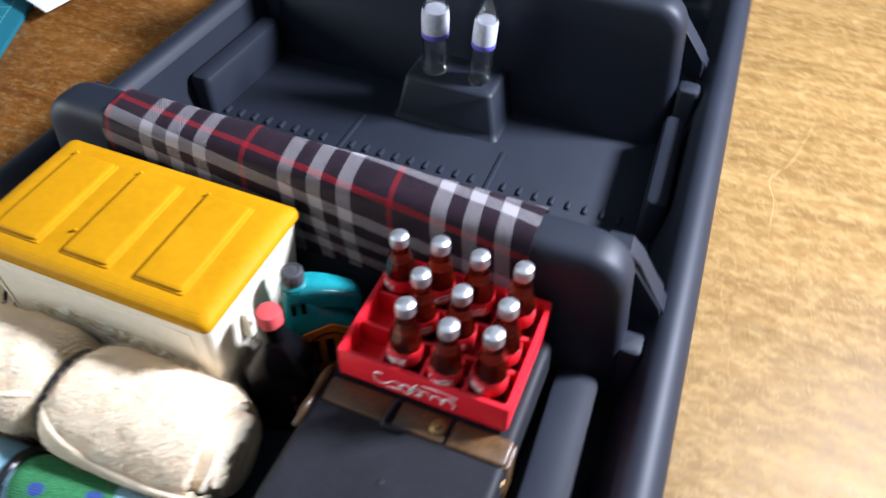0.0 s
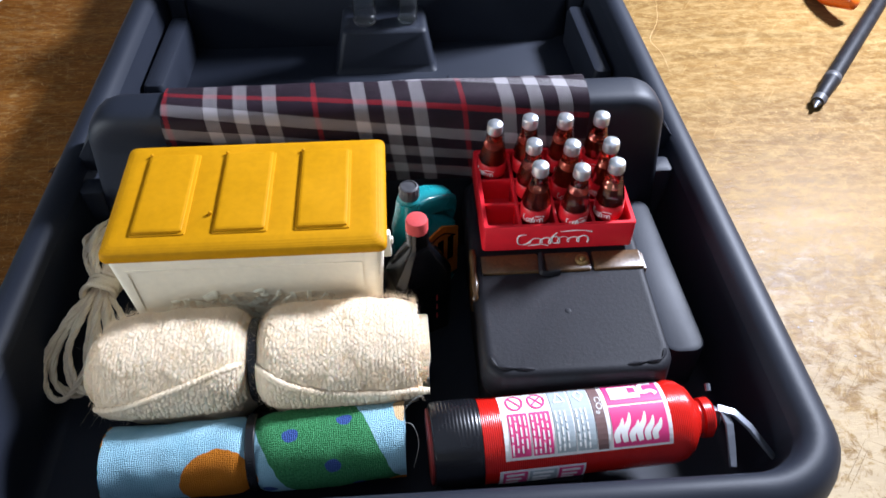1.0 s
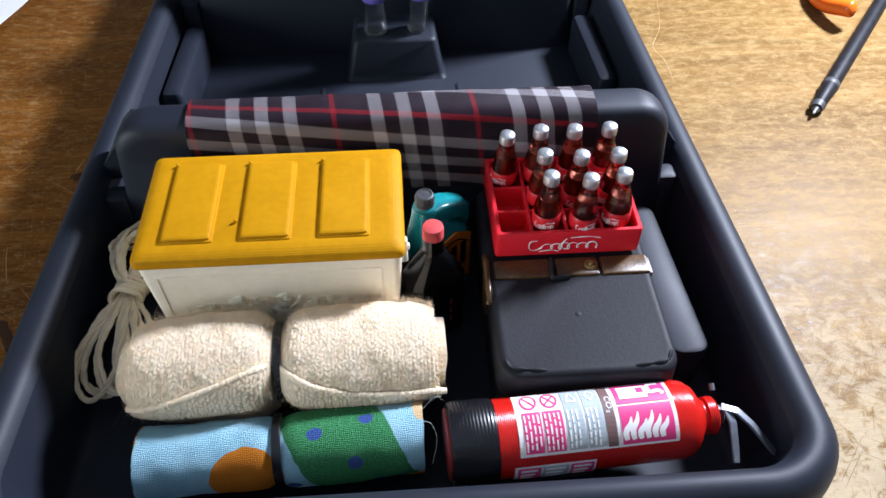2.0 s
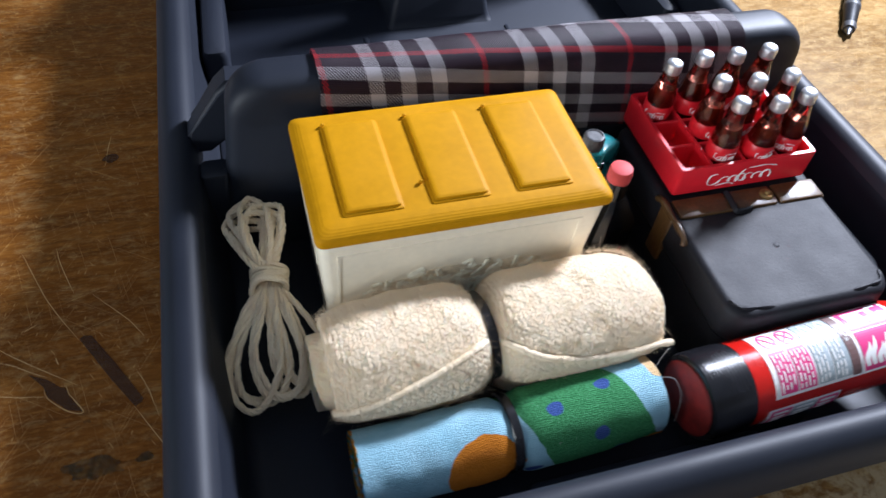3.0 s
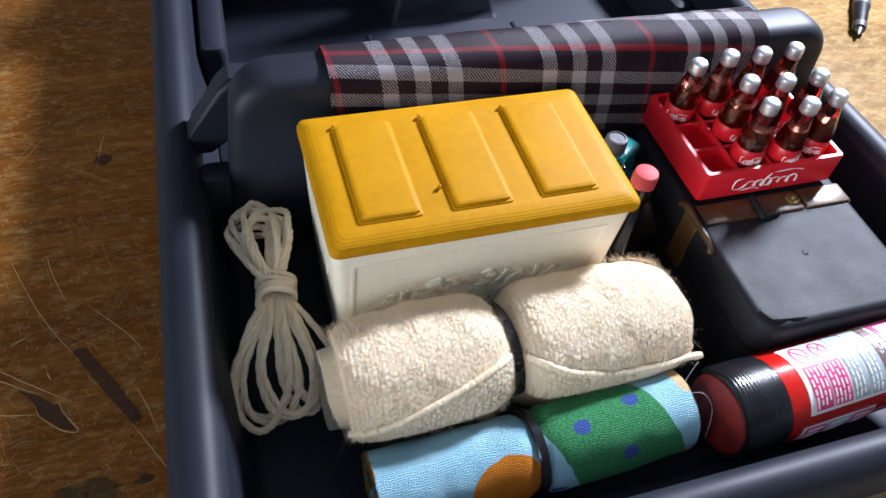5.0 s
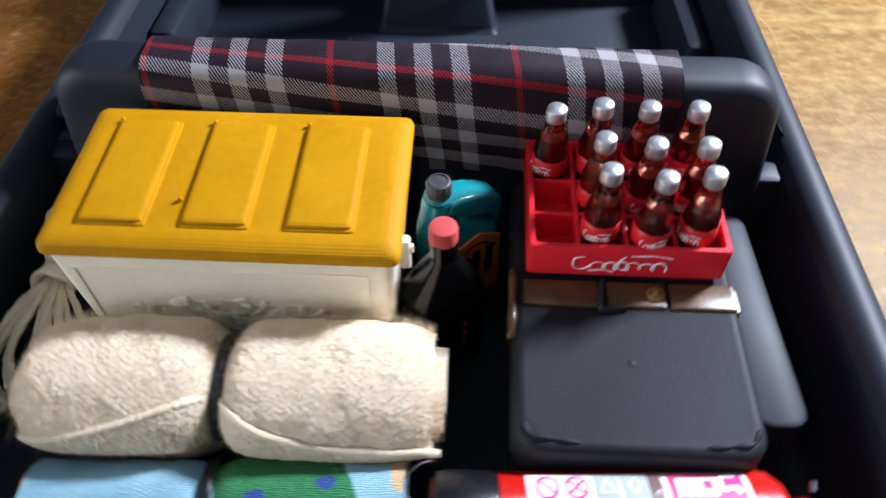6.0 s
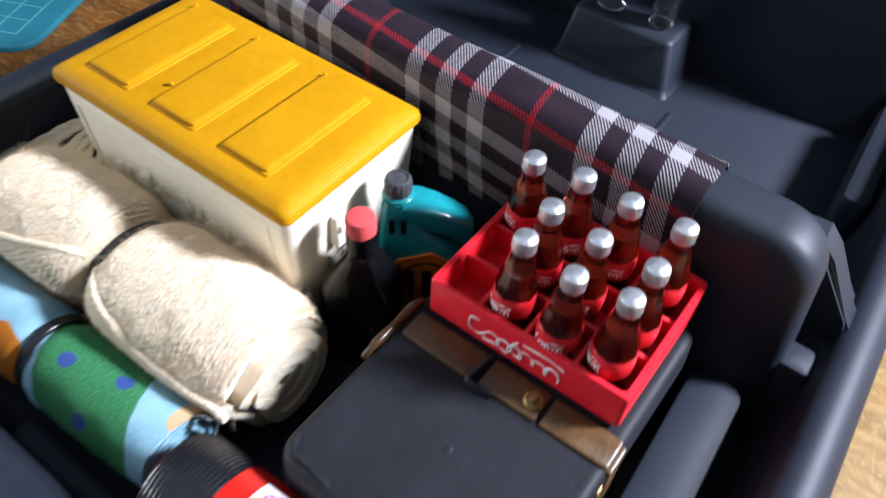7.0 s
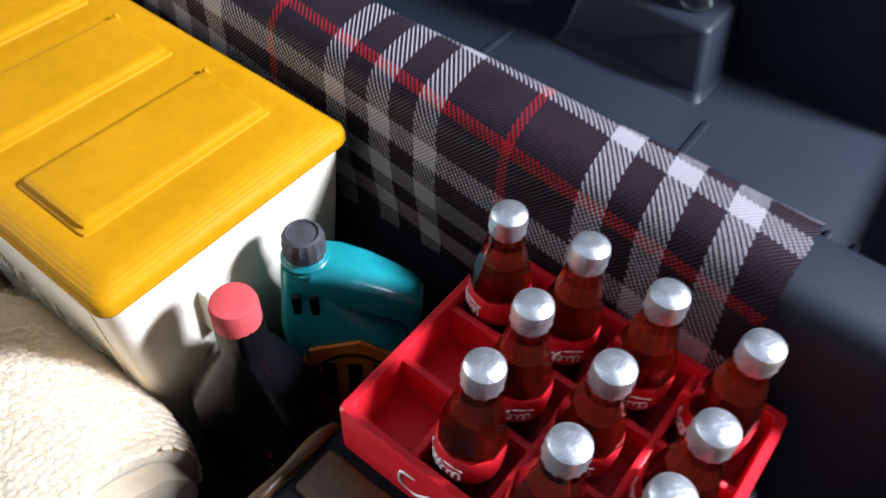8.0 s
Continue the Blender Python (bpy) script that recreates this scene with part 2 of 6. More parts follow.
def glassy(name, colour, rough=0.06):
    m, nt, b = nodes_of(name)
    b.inputs["Base Color"].default_value = (*colour, 1)
    b.inputs["Roughness"].default_value = rough
    b.inputs["Transmission Weight"].default_value = 1.0
    b.inputs["IOR"].default_value = 1.45
    v = coords(nt)
    bump(nt, b, noise_tex(nt, v, 300, 2), 0.15, 0.0001)
    return m


def woolly(name, colour, warm, space="UV", relief=0.0012):
    """Brushed wool: soft uneven ribs of yarn under a felted nap; u along the roll, v round it, in metres."""
    m, nt, b = nodes_of(name)
    v = coords(nt, space)
    wob = add(nt, "ShaderNodeTexNoise", Scale=260.0, Detail=3.0)
    nt.links.new(v, wob.inputs["Vector"])
    vv = mix(nt, 0.0016, v, wob.outputs["Color"], "ADD")
    sep = nt.nodes.new("ShaderNodeSeparateXYZ")
    nt.links.new(vv, sep.inputs[0])
    rib = calc(nt, "MULTIPLY_ADD", calc(nt, "SINE", calc(nt, "MULTIPLY", sep.outputs[0], 6.283 / 0.0021)), 0.5, 0.5)
    loop = calc(nt, "MULTIPLY_ADD", calc(nt, "SINE", calc(nt, "MULTIPLY", sep.outputs[1], 6.283 / 0.0015)), 0.5, 0.5)
    clump = noise_tex(nt, v, 520, 6, 0.72, 0.6)
    nap = noise_tex(nt, v, 2600, 4, 0.75, 2.0)
    patch = noise_tex(nt, v, 70, 4, 0.6)
    c = ramp(nt, patch, [(0.30, warm), (0.55, colour)])
    # crevice shade put into the colour: low clumps tinted darker
    c = mix(nt, ramp(nt, clump, [(0.34, (0.22,) * 3), (0.54, (0.0,) * 3)]), c, tuple(x * q for x, q in zip(warm, (0.92, 0.85, 0.77))))
    c = mix(nt, calc(nt, "MULTIPLY", nap, 0.30), c, tuple(min(1, x * 1.08) for x in colour))
    nt.links.new(c, b.inputs["Base Color"])
    b.inputs["Roughness"].default_value = 1.0
    b.inputs["Subsurface Weight"].default_value = 0.6 if relief > 0.0005 else 0.0
    b.inputs["Subsurface Radius"].default_value = (1.0, 0.75, 0.55)
    b.inputs["Subsurface Scale"].default_value = 0.0018
    b.inputs["Specular IOR Level"].default_value = 0.1
    tuft = add(nt, "ShaderNodeTexVoronoi", Scale=460.0, Randomness=0.7)
    tuft.feature = "SMOOTH_F1"
    nt.links.new(vv, tuft.inputs["Vector"])
    h = calc(nt, "SUBTRACT", calc(nt, "MULTIPLY", calc(nt, "MULTIPLY", rib, loop), 0.14), calc(nt, "MULTIPLY", tuft.outputs["Distance"], 1.0))
    h = calc(nt, "ADD", h, calc(nt, "ADD", calc(nt, "MULTIPLY", clump, 0.45), calc(nt, "MULTIPLY", nap, 0.7)))
    bump(nt, b, h, 0.9, relief)
    return m


def fluff(name, colour):
    """Loose pale fibres."""
    m, nt, b = nodes_of(name)
    f = noise_tex(nt, coords(nt), 300, 2)
    nt.links.new(ramp(nt, f, [(0.3, tuple(c * 0.9 for c in colour)), (0.7, colour)]), b.inputs["Base Color"])
    b.inputs["Roughness"].default_value = 0.5
    # thin fibres let light through
    thin = nt.nodes.new("ShaderNodeBsdfTranslucent")
    thin.inputs["Color"].default_value = (*colour, 1)
    both = nt.nodes.new("ShaderNodeMixShader")
    both.inputs["Fac"].default_value = 0.55
    nt.links.new(b.outputs["BSDF"], both.inputs[1])
    nt.links.new(thin.outputs["BSDF"], both.inputs[2])
    for n in nt.nodes:
        if n.bl_idname == "ShaderNodeOutputMaterial":
            nt.links.new(both.outputs["Shader"], n.inputs["Surface"])
    return m


def printed_cotton():
    """Pale blue cotton printed with an orange disc, a green field and blue dots; u along the roll, v round it, in metres."""
    m, nt, b = nodes_of("printed_cotton")
    v = coords(nt, "UV")
    wob = add(nt, "ShaderNodeTexNoise", Scale=260.0, Detail=3.0)
    nt.links.new(v, wob.inputs["Vector"])
    vv = mix(nt, 0.0016, v, wob.outputs["Color"], "ADD")
    sep = nt.nodes.new("ShaderNodeSeparateXYZ")
    nt.links.new(vv, sep.inputs[0])
    u, w = sep.outputs[0], sep.outputs[1]

    def disc(cu, cw, ru, rw):
        x = calc(nt, "DIVIDE", calc(nt, "SUBTRACT", u, cu), ru)
        y = calc(nt, "DIVIDE", calc(nt, "SUBTRACT", w, cw), rw)
        return calc(nt, "LESS_THAN", calc(nt, "ADD", calc(nt, "MULTIPLY", x, x), calc(nt, "MULTIPLY", y, y)), 1.0)

    def band(x, lo, hi):
        return calc(nt, "MULTIPLY", calc(nt, "GREATER_THAN", x, lo), calc(nt, "LESS_THAN", x, hi))

    weave = calc(nt, "MULTIPLY", calc(nt, "ADD", calc(nt, "SINE", calc(nt, "MULTIPLY", sep.outputs[0], 10200.0)), calc(nt, "SINE", calc(nt, "MULTIPLY", sep.outputs[1], 10200.0))), 0.5)
    cloud = noise_tex(nt, v, 90, 5)
    thread = noise_tex(nt, v, 1400, 4, 0.7)
    c = ramp(nt, cloud, [(0.3, (0.25, 0.49, 0.60)), (0.7, (0.38, 0.62, 0.72))])
    green = calc(nt, "LESS_THAN", calc(nt, "ABSOLUTE", calc(nt, "SUBTRACT", calc(nt, "ADD", u, calc(nt, "MULTIPLY", w, 0.42)), 0.0213)), 0.0163)
    c = mix(nt, green, c, ramp(nt, thread, [(0.35, (0.024, 0.150, 0.052)), (0.65, (0.075, 0.31, 0.125))]))
    for cu, cw in ((0.0150, -0.0015), (0.0307, 0.0025), (0.0272, -0.0120), (0.0120, 0.0150), (0.0345, -0.0225), (0.0080, -0.0200)):
        c = mix(nt, disc(cu, cw, 0.0024, 0.0020), c, (0.050, 0.095, 0.30))
    c = mix(nt, disc(-0.0062, -0.0140, 0.0112, 0.0108), c, (0.58, 0.185, 0.018))
    c = mix(nt, disc(-0.0370, -0.0300, 0.0130, 0.0072), c, (0.58, 0.185, 0.018))
    c = mix(nt, disc(0.0500, -0.0290, 0.0100, 0.0090), c, (0.58, 0.185, 0.018))
    c = mix(nt, disc(0.0480, 0.0060, 0.0030, 0.0060), c, (0.70, 0.48, 0.26))
    end = ramp(nt, noise_tex(nt, v, 240, 2), [(0.42, (0.55, 0.20, 0.018)), (0.50, (0.55, 0.20, 0.018)), (0.54, (0.020, 0.15, 0.05)), (0.62, (0.14, 0.40, 0.56))])
    c = mix(nt, calc(nt, "LESS_THAN", u, -0.0398), c, end)
    gap = calc(nt, "MULTIPLY", calc(nt, "SUBTRACT", 1.0, calc(nt, "MULTIPLY_ADD", weave, 0.5, 0.5)), calc(nt, "MULTIPLY_ADD", thread, 0.9, 0.1))
    c = mix(nt, calc(nt, "MULTIPLY", gap, 0.28), c, mix(nt, 1.0, c, (0.42, 0.46, 0.48), "MULTIPLY"))
    lint = calc(nt, "GREATER_THAN", noise_tex(nt, v, 2200, 2, 0.6), 0.69)
    c = mix(nt, calc(nt, "MULTIPLY", lint, 0.22), c, (0.62, 0.70, 0.72))
    nt.links.new(c, b.inputs["Base Color"])
    b.inputs["Roughness"].default_value = 0.95
    b.inputs["Specular IOR Level"].default_value = 0.12
    bump(nt, b, calc(nt, "ADD", calc(nt, "MULTIPLY", weave, 0.6), calc(nt, "MULTIPLY", thread, 3.4)), 0.8, 0.00026)
    return m


def layered(name, colour, rough, spread=0.15, pitch=0.0004, axis=2, relief=0.00009, spec=0.5):
    """Printed plastic: faint layer lines across one axis under the paint."""
    m, nt, b = nodes_of(name)
    v = coords(nt)
    sep = nt.nodes.new("ShaderNodeSeparateXYZ")
    nt.links.new(v, sep.inputs[0])
    f1 = noise_tex(nt, v, 45, 4)
    f2 = noise_tex(nt, v, 380, 4)
    dark = tuple(c * (1 - spread) for c in colour)
    light = tuple(min(1, c * (1 + spread)) for c in colour)
    nt.links.new(mix(nt, 0.35, ramp(nt, f1, [(0.3, dark), (0.7, light)]), ramp(nt, f2, [(0.35, dark), (0.65, light)])), b.inputs["Base Color"])
    rr = ramp(nt, f1, [(0.3, (max(0.05, rough - 0.1),) * 3), (0.7, (min(1, rough + 0.1),) * 3)])
    nt.links.new(rr, b.inputs["Roughness"])
    b.inputs["Specular IOR Level"].default_value = spec
    s = calc(nt, "SINE", calc(nt, "MULTIPLY", calc(nt, "ADD", sep.outputs[axis], calc(nt, "MULTIPLY", f1, pitch)), 6.283 / pitch))
    bump(nt, b, calc(nt, "ADD", s, calc(nt, "MULTIPLY", f2, 1.6)), 0.5, relief)
    return m


WOOD = table_wood()
PLASTIC = simple("black_moulded_plastic", (0.0125, 0.0155, 0.0240), 0.54, spread=0.16, grain=2400, patch=26, bump_mm=0.06, spec=0.30)
YELLOW = layered("yellow_paint", (0.50, 0.228, 0.003), 0.56, 0.13, relief=0.00003, spec=0.10)
CREAM = layered("cream_plastic", (0.90, 0.825, 0.66), 0.5, 0.07)
FROST = simple("frosted_plaster", (0.92, 0.83, 0.64), 0.8, spread=0.28, grain=900, patch=200, bump_mm=0.5)
TAN = simple("tan_relief_ground", (0.76, 0.66, 0.48), 0.85, spread=0.3, grain=900, patch=240, bump_mm=0.3)
RED = simple("red_plastic", (0.70, 0.016, 0.028), 0.34, spread=0.08, grain=400, patch=60, bump_mm=0.03, spec=0.38)
COLA = simple("dark_cola", (0.09, 0.016, 0.008), 0.12, spread=0.5, grain=300, patch=200, bump_mm=0.02, coat=0.2)
AMBER = glassy("amber_glass", (0.60, 0.19, 0.13))
CAP = simple("dull_silver_foil", (0.72, 0.73, 0.75), 0.38, metal=0.92, spread=0.14, grain=420, patch=250, bump_mm=0.45)
LABEL_RED = simple("red_label", (0.60, 0.013, 0.022), 0.35, spread=0.1, grain=500, patch=90, bump_mm=0.02)
WHITE = simple("white_print", (0.80, 0.78, 0.76), 0.5, spread=0.06, grain=600, patch=90, bump_mm=0.0)
CASE = simple("black_painted_resin", (0.0125, 0.0125, 0.0160), 0.60, spread=0.30, grain=1100, patch=60, bump_mm=0.12, spec=0.22)
LEATHER = simple("brown_strap_paint", (0.085, 0.042, 0.014), 0.34, spread=0.5, grain=900, patch=180, bump_mm=0.10, coat=0.2)
BRASS = simple("tarnished_brass", (0.26, 0.16, 0.06), 0.5, metal=0.7, spread=0.4, grain=700, patch=300, bump_mm=0.1)
WOOL = woolly("cream_wool", (0.89, 0.735, 0.53), (0.87, 0.68, 0.455))
WOOL_HEM = woolly("cream_wool_yarn", (0.90, 0.745, 0.545), (0.88, 0.695, 0.475), "Object", 0.0003)
FLUFF = fluff("wool_fibre", (0.99, 0.86, 0.68))
LINT = fluff("cotton_thread", (0.80, 0.80, 0.78))
COTTON = printed_cotton()
TIE = simple("black_nylon", (0.010, 0.010, 0.012), 0.24, spread=0.2, grain=800, patch=200, bump_mm=0.03)
TWINE = simple("natural_twine", (0.95, 0.715, 0.50), 0.9, spread=0.22, grain=2600, patch=140, bump_mm=0.4)
EXT_RED = layered("red_enamel", (0.52, 0.011, 0.007), 0.22, 0.12, pitch=0.0006, axis=0, relief=0.00007)
EXT_BLACK = layered("black_enamel", (0.008, 0.008, 0.010), 0.26, 0.3, pitch=0.0011, axis=0, relief=0.00007, spec=0.5)
# the recessed base's red, with its shade put into the colour
BASE_RED = simple("shaded_base_red", (0.17, 0.010, 0.008), 0.55, spread=0.5, grain=500, patch=160, bump_mm=0.1)
STEEL = simple("brushed_steel", (0.22, 0.235, 0.27), 0.40, metal=0.7, spread=0.2, grain=900, patch=200, bump_mm=0.08)
PINK = simple("magenta_print", (0.70, 0.045, 0.20), 0.45, spread=0.06, grain=700, patch=90, bump_mm=0.0)
GREY = simple("grey_print", (0.36, 0.41, 0.43), 0.45, spread=0.06, grain=700, patch=90, bump_mm=0.0)
BROWN = simple("brown_print", (0.16, 0.09, 0.085), 0.45, spread=0.06, grain=700, patch=90, bump_mm=0.0)
TEAL = simple("teal_enamel", (0.006, 0.21, 0.225), 0.27, spread=0.15, grain=700, patch=90, bump_mm=0.12, coat=0.4)
ORANGE = simple("orange_label", (0.55, 0.16, 0.012), 0.5, spread=0.25, grain=500, patch=120, bump_mm=0.02)
BOTTLE_BLACK = simple("gloss_black_paint", (0.004, 0.004, 0.005), 0.16, spread=0.2, grain=900, patch=90, bump_mm=0.03, spec=0.42)
CORAL = simple("coral_red_cap", (0.60, 0.080, 0.080), 0.58, spread=0.12, grain=900, patch=200, bump_mm=0.1, spec=0.2)
CHARCOAL = simple("charcoal_cap", (0.05, 0.05, 0.055), 0.5, spread=0.3, grain=700, patch=300, bump_mm=0.2)
CLEAR = glassy("clear_plastic", (0.95, 0.97, 0.98), 0.14)
FILM = simple("pearly_label_film", (0.50, 0.50, 0.54), 0.35, spread=0.25, grain=500, patch=220, bump_mm=0.1)
BLUE = simple("violet_blue_print", (0.12, 0.10, 0.42), 0.5, spread=0.1, grain=500, patch=90, bump_mm=0.0)
PAPER = simple("white_paper", (0.74, 0.73, 0.71), 0.8, spread=0.05, grain=400, patch=30, bump_mm=0.05)
MAT_TEAL = simple("teal_cutting_mat", (0.006, 0.125, 0.165), 0.6, spread=0.12, grain=700, patch=40, bump_mm=0.08)
MAT_LINE = simple("pale_mat_line", (0.10, 0.34, 0.33), 0.6, spread=0.1, grain=700, patch=60, bump_mm=0.0)
PEN_BLACK = simple("black_pen_barrel", (0.010, 0.010, 0.013), 0.50, spread=0.5, grain=900, patch=160, bump_mm=0.10, spec=0.22)
PEN_ORANGE = simple("orange_plastic", (0.85, 0.15, 0.012), 0.3, spread=0.08, grain=500, patch=60, bump_mm=0.03)
STAIN = stain_film("dark_wood_mark", (0.050, 0.019, 0.008), 0.66, 0.0)
GREEN_STAIN = stain_film("greenish_stain", (0.030, 0.024, 0.007), 0.72, 0.20)
SCRATCH = simple("raw_scratched_wood", (0.55, 0.36, 0.16), 0.7, spread=0.3, grain=900, patch=160, bump_mm=0.0)
WALL = simple("painted_wall", (0.36, 0.355, 0.345), 0.85, spread=0.06, grain=60, patch=3, bump_mm=0.5)
CEIL = simple("painted_ceiling", (0.66, 0.76, 0.93), 0.9, spread=0.04, grain=60, patch=3, bump_mm=0.3)
FLOORING = simple("dark_carpet", (0.10, 0.095, 0.09), 0.95, spread=0.2, grain=300, patch=5, bump_mm=1.0)
TARTAN = plaid_cloth()

# ---------------------------------------------------------------- building helpers
def base_at(name, x, y, z, label, category, group="", kind=""):
    e = new(name)
    e.empty_display_size = 0.01
    e.location = (x, y, z)
    return tagged(e, label, category, group, kind)


def finish(ob, parent):
    if parent is not None:
        ob.parent = parent
        if parent.parent is None:
            ob.matrix_parent_inverse = Matrix.Translation(parent.location).inverted()
    return ob


def part(name, bm, material, parent=None, label="", smooth=True, crease=None):
    """Links a bmesh, built in the place's own metres, as one mesh under its thing."""
    bmesh.ops.recalc_face_normals(bm, faces=bm.faces)
    me = bpy.data.meshes.new(name)
    bm.to_mesh(me)
    bm.free()
    me.materials.append(material)
    if smooth:
        me.shade_smooth()
        me.set_sharp_from_angle(angle=radians(38 if crease is None else crease))
    ob = new(name, me)
    finish(ob, parent)
    if label:
        tagged(ob, label)
    return ob


def rrect(x0, x1, y0, y1, r, seg=6):
    """Corner-rounded rectangle, counter-clockwise, as (x, y) pairs."""
    r = max(1e-5, min(r, (x1 - x0) / 2 - 1e-6, (y1 - y0) / 2 - 1e-6))
    out = []
    for cx, cy, a0 in ((x1 - r, y0 + r, -90), (x1 - r, y1 - r, 0), (x0 + r, y1 - r, 90), (x0 + r, y0 + r, 180)):
        for i in range(seg + 1):
            a = radians(a0 + 90 * i / seg)
            out.append((cx + r * math.cos(a), cy + r * math.sin(a)))
    return out


def loft(bm, rings, close=True, cap_start=False, cap_end=False):
    """Joins rings of equal length with quads."""
    vs = [[bm.verts.new(p) for p in ring] for ring in rings]
    n = len(rings[0])
    for a, b in zip(vs, vs[1:]):
        for i in range(n if close else n - 1):
            j = (i + 1) % n
            bm.faces.new((a[i], a[j], b[j], b[i]))
    if cap_start:
        bm.faces.new(list(reversed(vs[0])))
    if cap_end:
        bm.faces.new(vs[-1])
    return vs


def block(bm, x0, x1, y0, y1, z0, z1, r=0.0015, edge=0.0008, seg=4, taper=0.0):
    """Box with rounded uprights and a rounded-over top edge; taper pulls the foot in."""
    rings = []
    for d, z in ((taper, z0), (0, z1 - edge), (edge * 0.3, z1 - edge * 0.3), (edge, z1)):
        rings.append([(x, y, z) for x, y in rrect(x0 + d, x1 - d, y0 + d, y1 - d, r - d * 0.5, seg)])
    loft(bm, rings, True, True, True)


def lathe(bm, profile, seg=24, m=None):
    """Turns (radius, height) pairs round z; m places the result."""
    rings = []
    for r, z in profile:
        rings.append([(r * math.cos(2 * math.pi * i / seg), r * math.sin(2 * math.pi * i / seg), z) for i in range(seg)])
    if m is not None:
        rings = [[m @ Vector(p) for p in ring] for ring in rings]
    loft(bm, rings, True, True, True)


def smooth_line(pts, n=8, closed=False):
    """A Catmull-Rom curve through the points."""
    p = [Vector(q) for q in pts]
    k = len(p)
    out = []
    for i in range(k if closed else k - 1):
        if closed:
            a, b, c, d = p[(i - 1) % k], p[i], p[(i + 1) % k], p[(i + 2) % k]
        else:
            a, b, c, d = p[max(i - 1, 0)], p[i], p[i + 1], p[min(i + 2, k - 1)]
        for j in range(n):
            t = j / n
            out.append(0.5 * ((2 * b) + (c - a) * t + (2 * a - 5 * b + 4 * c - d) * t * t + (3 * b - a - 3 * c + d) * t ** 3))
    if not closed:
        out.append(p[-1])
    return out


def tube(bm, pts, r, seg=8, closed=False, flat=1.0, twist=0.0):
    """Sweeps a circle (or ribbon, with flat below 1) along a line of points; r may be a function of the way along."""
    n = len(pts)
    rings, nrm = [], None
    for i in range(n):
        a, b = pts[(i - 1) % n if closed else max(i - 1, 0)], pts[(i + 1) % n if closed else min(i + 1, n - 1)]
        t = (Vector(b) - Vector(a)).normalized()
        if nrm is None:
            nrm = t.orthogonal().normalized()
        nrm = (nrm - t * nrm.dot(t)).normalized()
        bi = t.cross(nrm)
        rr = r(i / max(1, n - 1)) if callable(r) else r
        ph = twist * i
        rings.append([Vector(pts[i]) + rr * (math.cos(2 * math.pi * k / seg + ph) * nrm + flat * math.sin(2 * math.pi * k / seg + ph) * bi) for k in range(seg)])
    if closed:
        rings.append(rings[0])
        loft(bm, rings[:-1])
        bm.verts.ensure_lookup_table()
        m = (n - 1) * seg
        off = min(range(seg), key=lambda s: sum((bm.verts[m + i].co - bm.verts[(i + s) % seg].co).length for i in range(seg)))
        for i in range(seg):
            j = (i + 1) % seg
            bm.faces.new((bm.verts[m + i], bm.verts[m + j], bm.verts[(j + off) % seg], bm.verts[(i + off) % seg]))
    else:
        loft(bm, rings, True, True, True)


def prism(bm, outline, y0, y1):
    """Extrudes an (x, z) outline from y0 to y1."""
    loft(bm, [[(x, y0, z) for x, z in outline], [(x, y1, z) for x, z in outline]], True, True, True)


# ---------------------------------------------------------------- room and table
def build_room():
    # unseen room, added to enclose and bounce the light
    x0, x1, y0, y1, z0, z1, t = -1.9, 2.1, -1.9, 2.3, -0.75, 1.70, 0.1
    for name, box in (("floor", (x0 - t, x1 + t, y0 - t, y1 + t, z0 - t, z0)), ("ceiling", (x0 - t, x1 + t, y0 - t, y1 + t, z1, z1 + t)),
                      ("wall_north", (x0, x1, y1, y1 + t, z0, z1)), ("wall_south", (x0, x1, y0 - t, y0, z0, z1)),
                      ("wall_east", (x1, x1 + t, y0 - t, y1 + t, z0, z1))):
        bm = bmesh.new()
        bmesh.ops.create_cube(bm, size=1.0)
        a, b, c, d, e, f = box
        for v in bm.verts:
            v.co = (a + (v.co.x + 0.5) * (b - a), c + (v.co.y + 0.5) * (d - c), e + (v.co.z + 0.5) * (f - e))
        ob = part(name, bm, FLOORING if name == "floor" else CEIL if name == "ceiling" else WALL, smooth=False)
        tagged(ob, {"floor": "dark plain carpeted floor of the room", "ceiling": "unseen pale blue ceiling that bounces light onto the table"}.get(name, "plain pale painted wall of the room"), name.split("_")[0], kind="structure")
    # west wall, with an opening added for the fill light
    bm = bmesh.new()
    wy0, wy1, wz0, wz1 = -1.75, -0.25, 0.05, 0.80
    for a, b, c, d in ((y0 - t, wy0, z0, z1), (wy1, y1 + t, z0, z1), (wy0, wy1, z0, wz0), (wy0, wy1, wz1, z1)):
        r = bmesh.ops.create_cube(bm, size=1.0)
        for v in r["verts"]:
            v.co = (x0 - t + (v.co.x + 0.5) * t, a + (v.co.y + 0.5) * (b - a), c + (v.co.z + 0.5) * (d - c))
    tagged(part("wall_west", bm, WALL, smooth=False), "unseen pale painted wall with an opening added for the fill light", "wall", kind="structure")


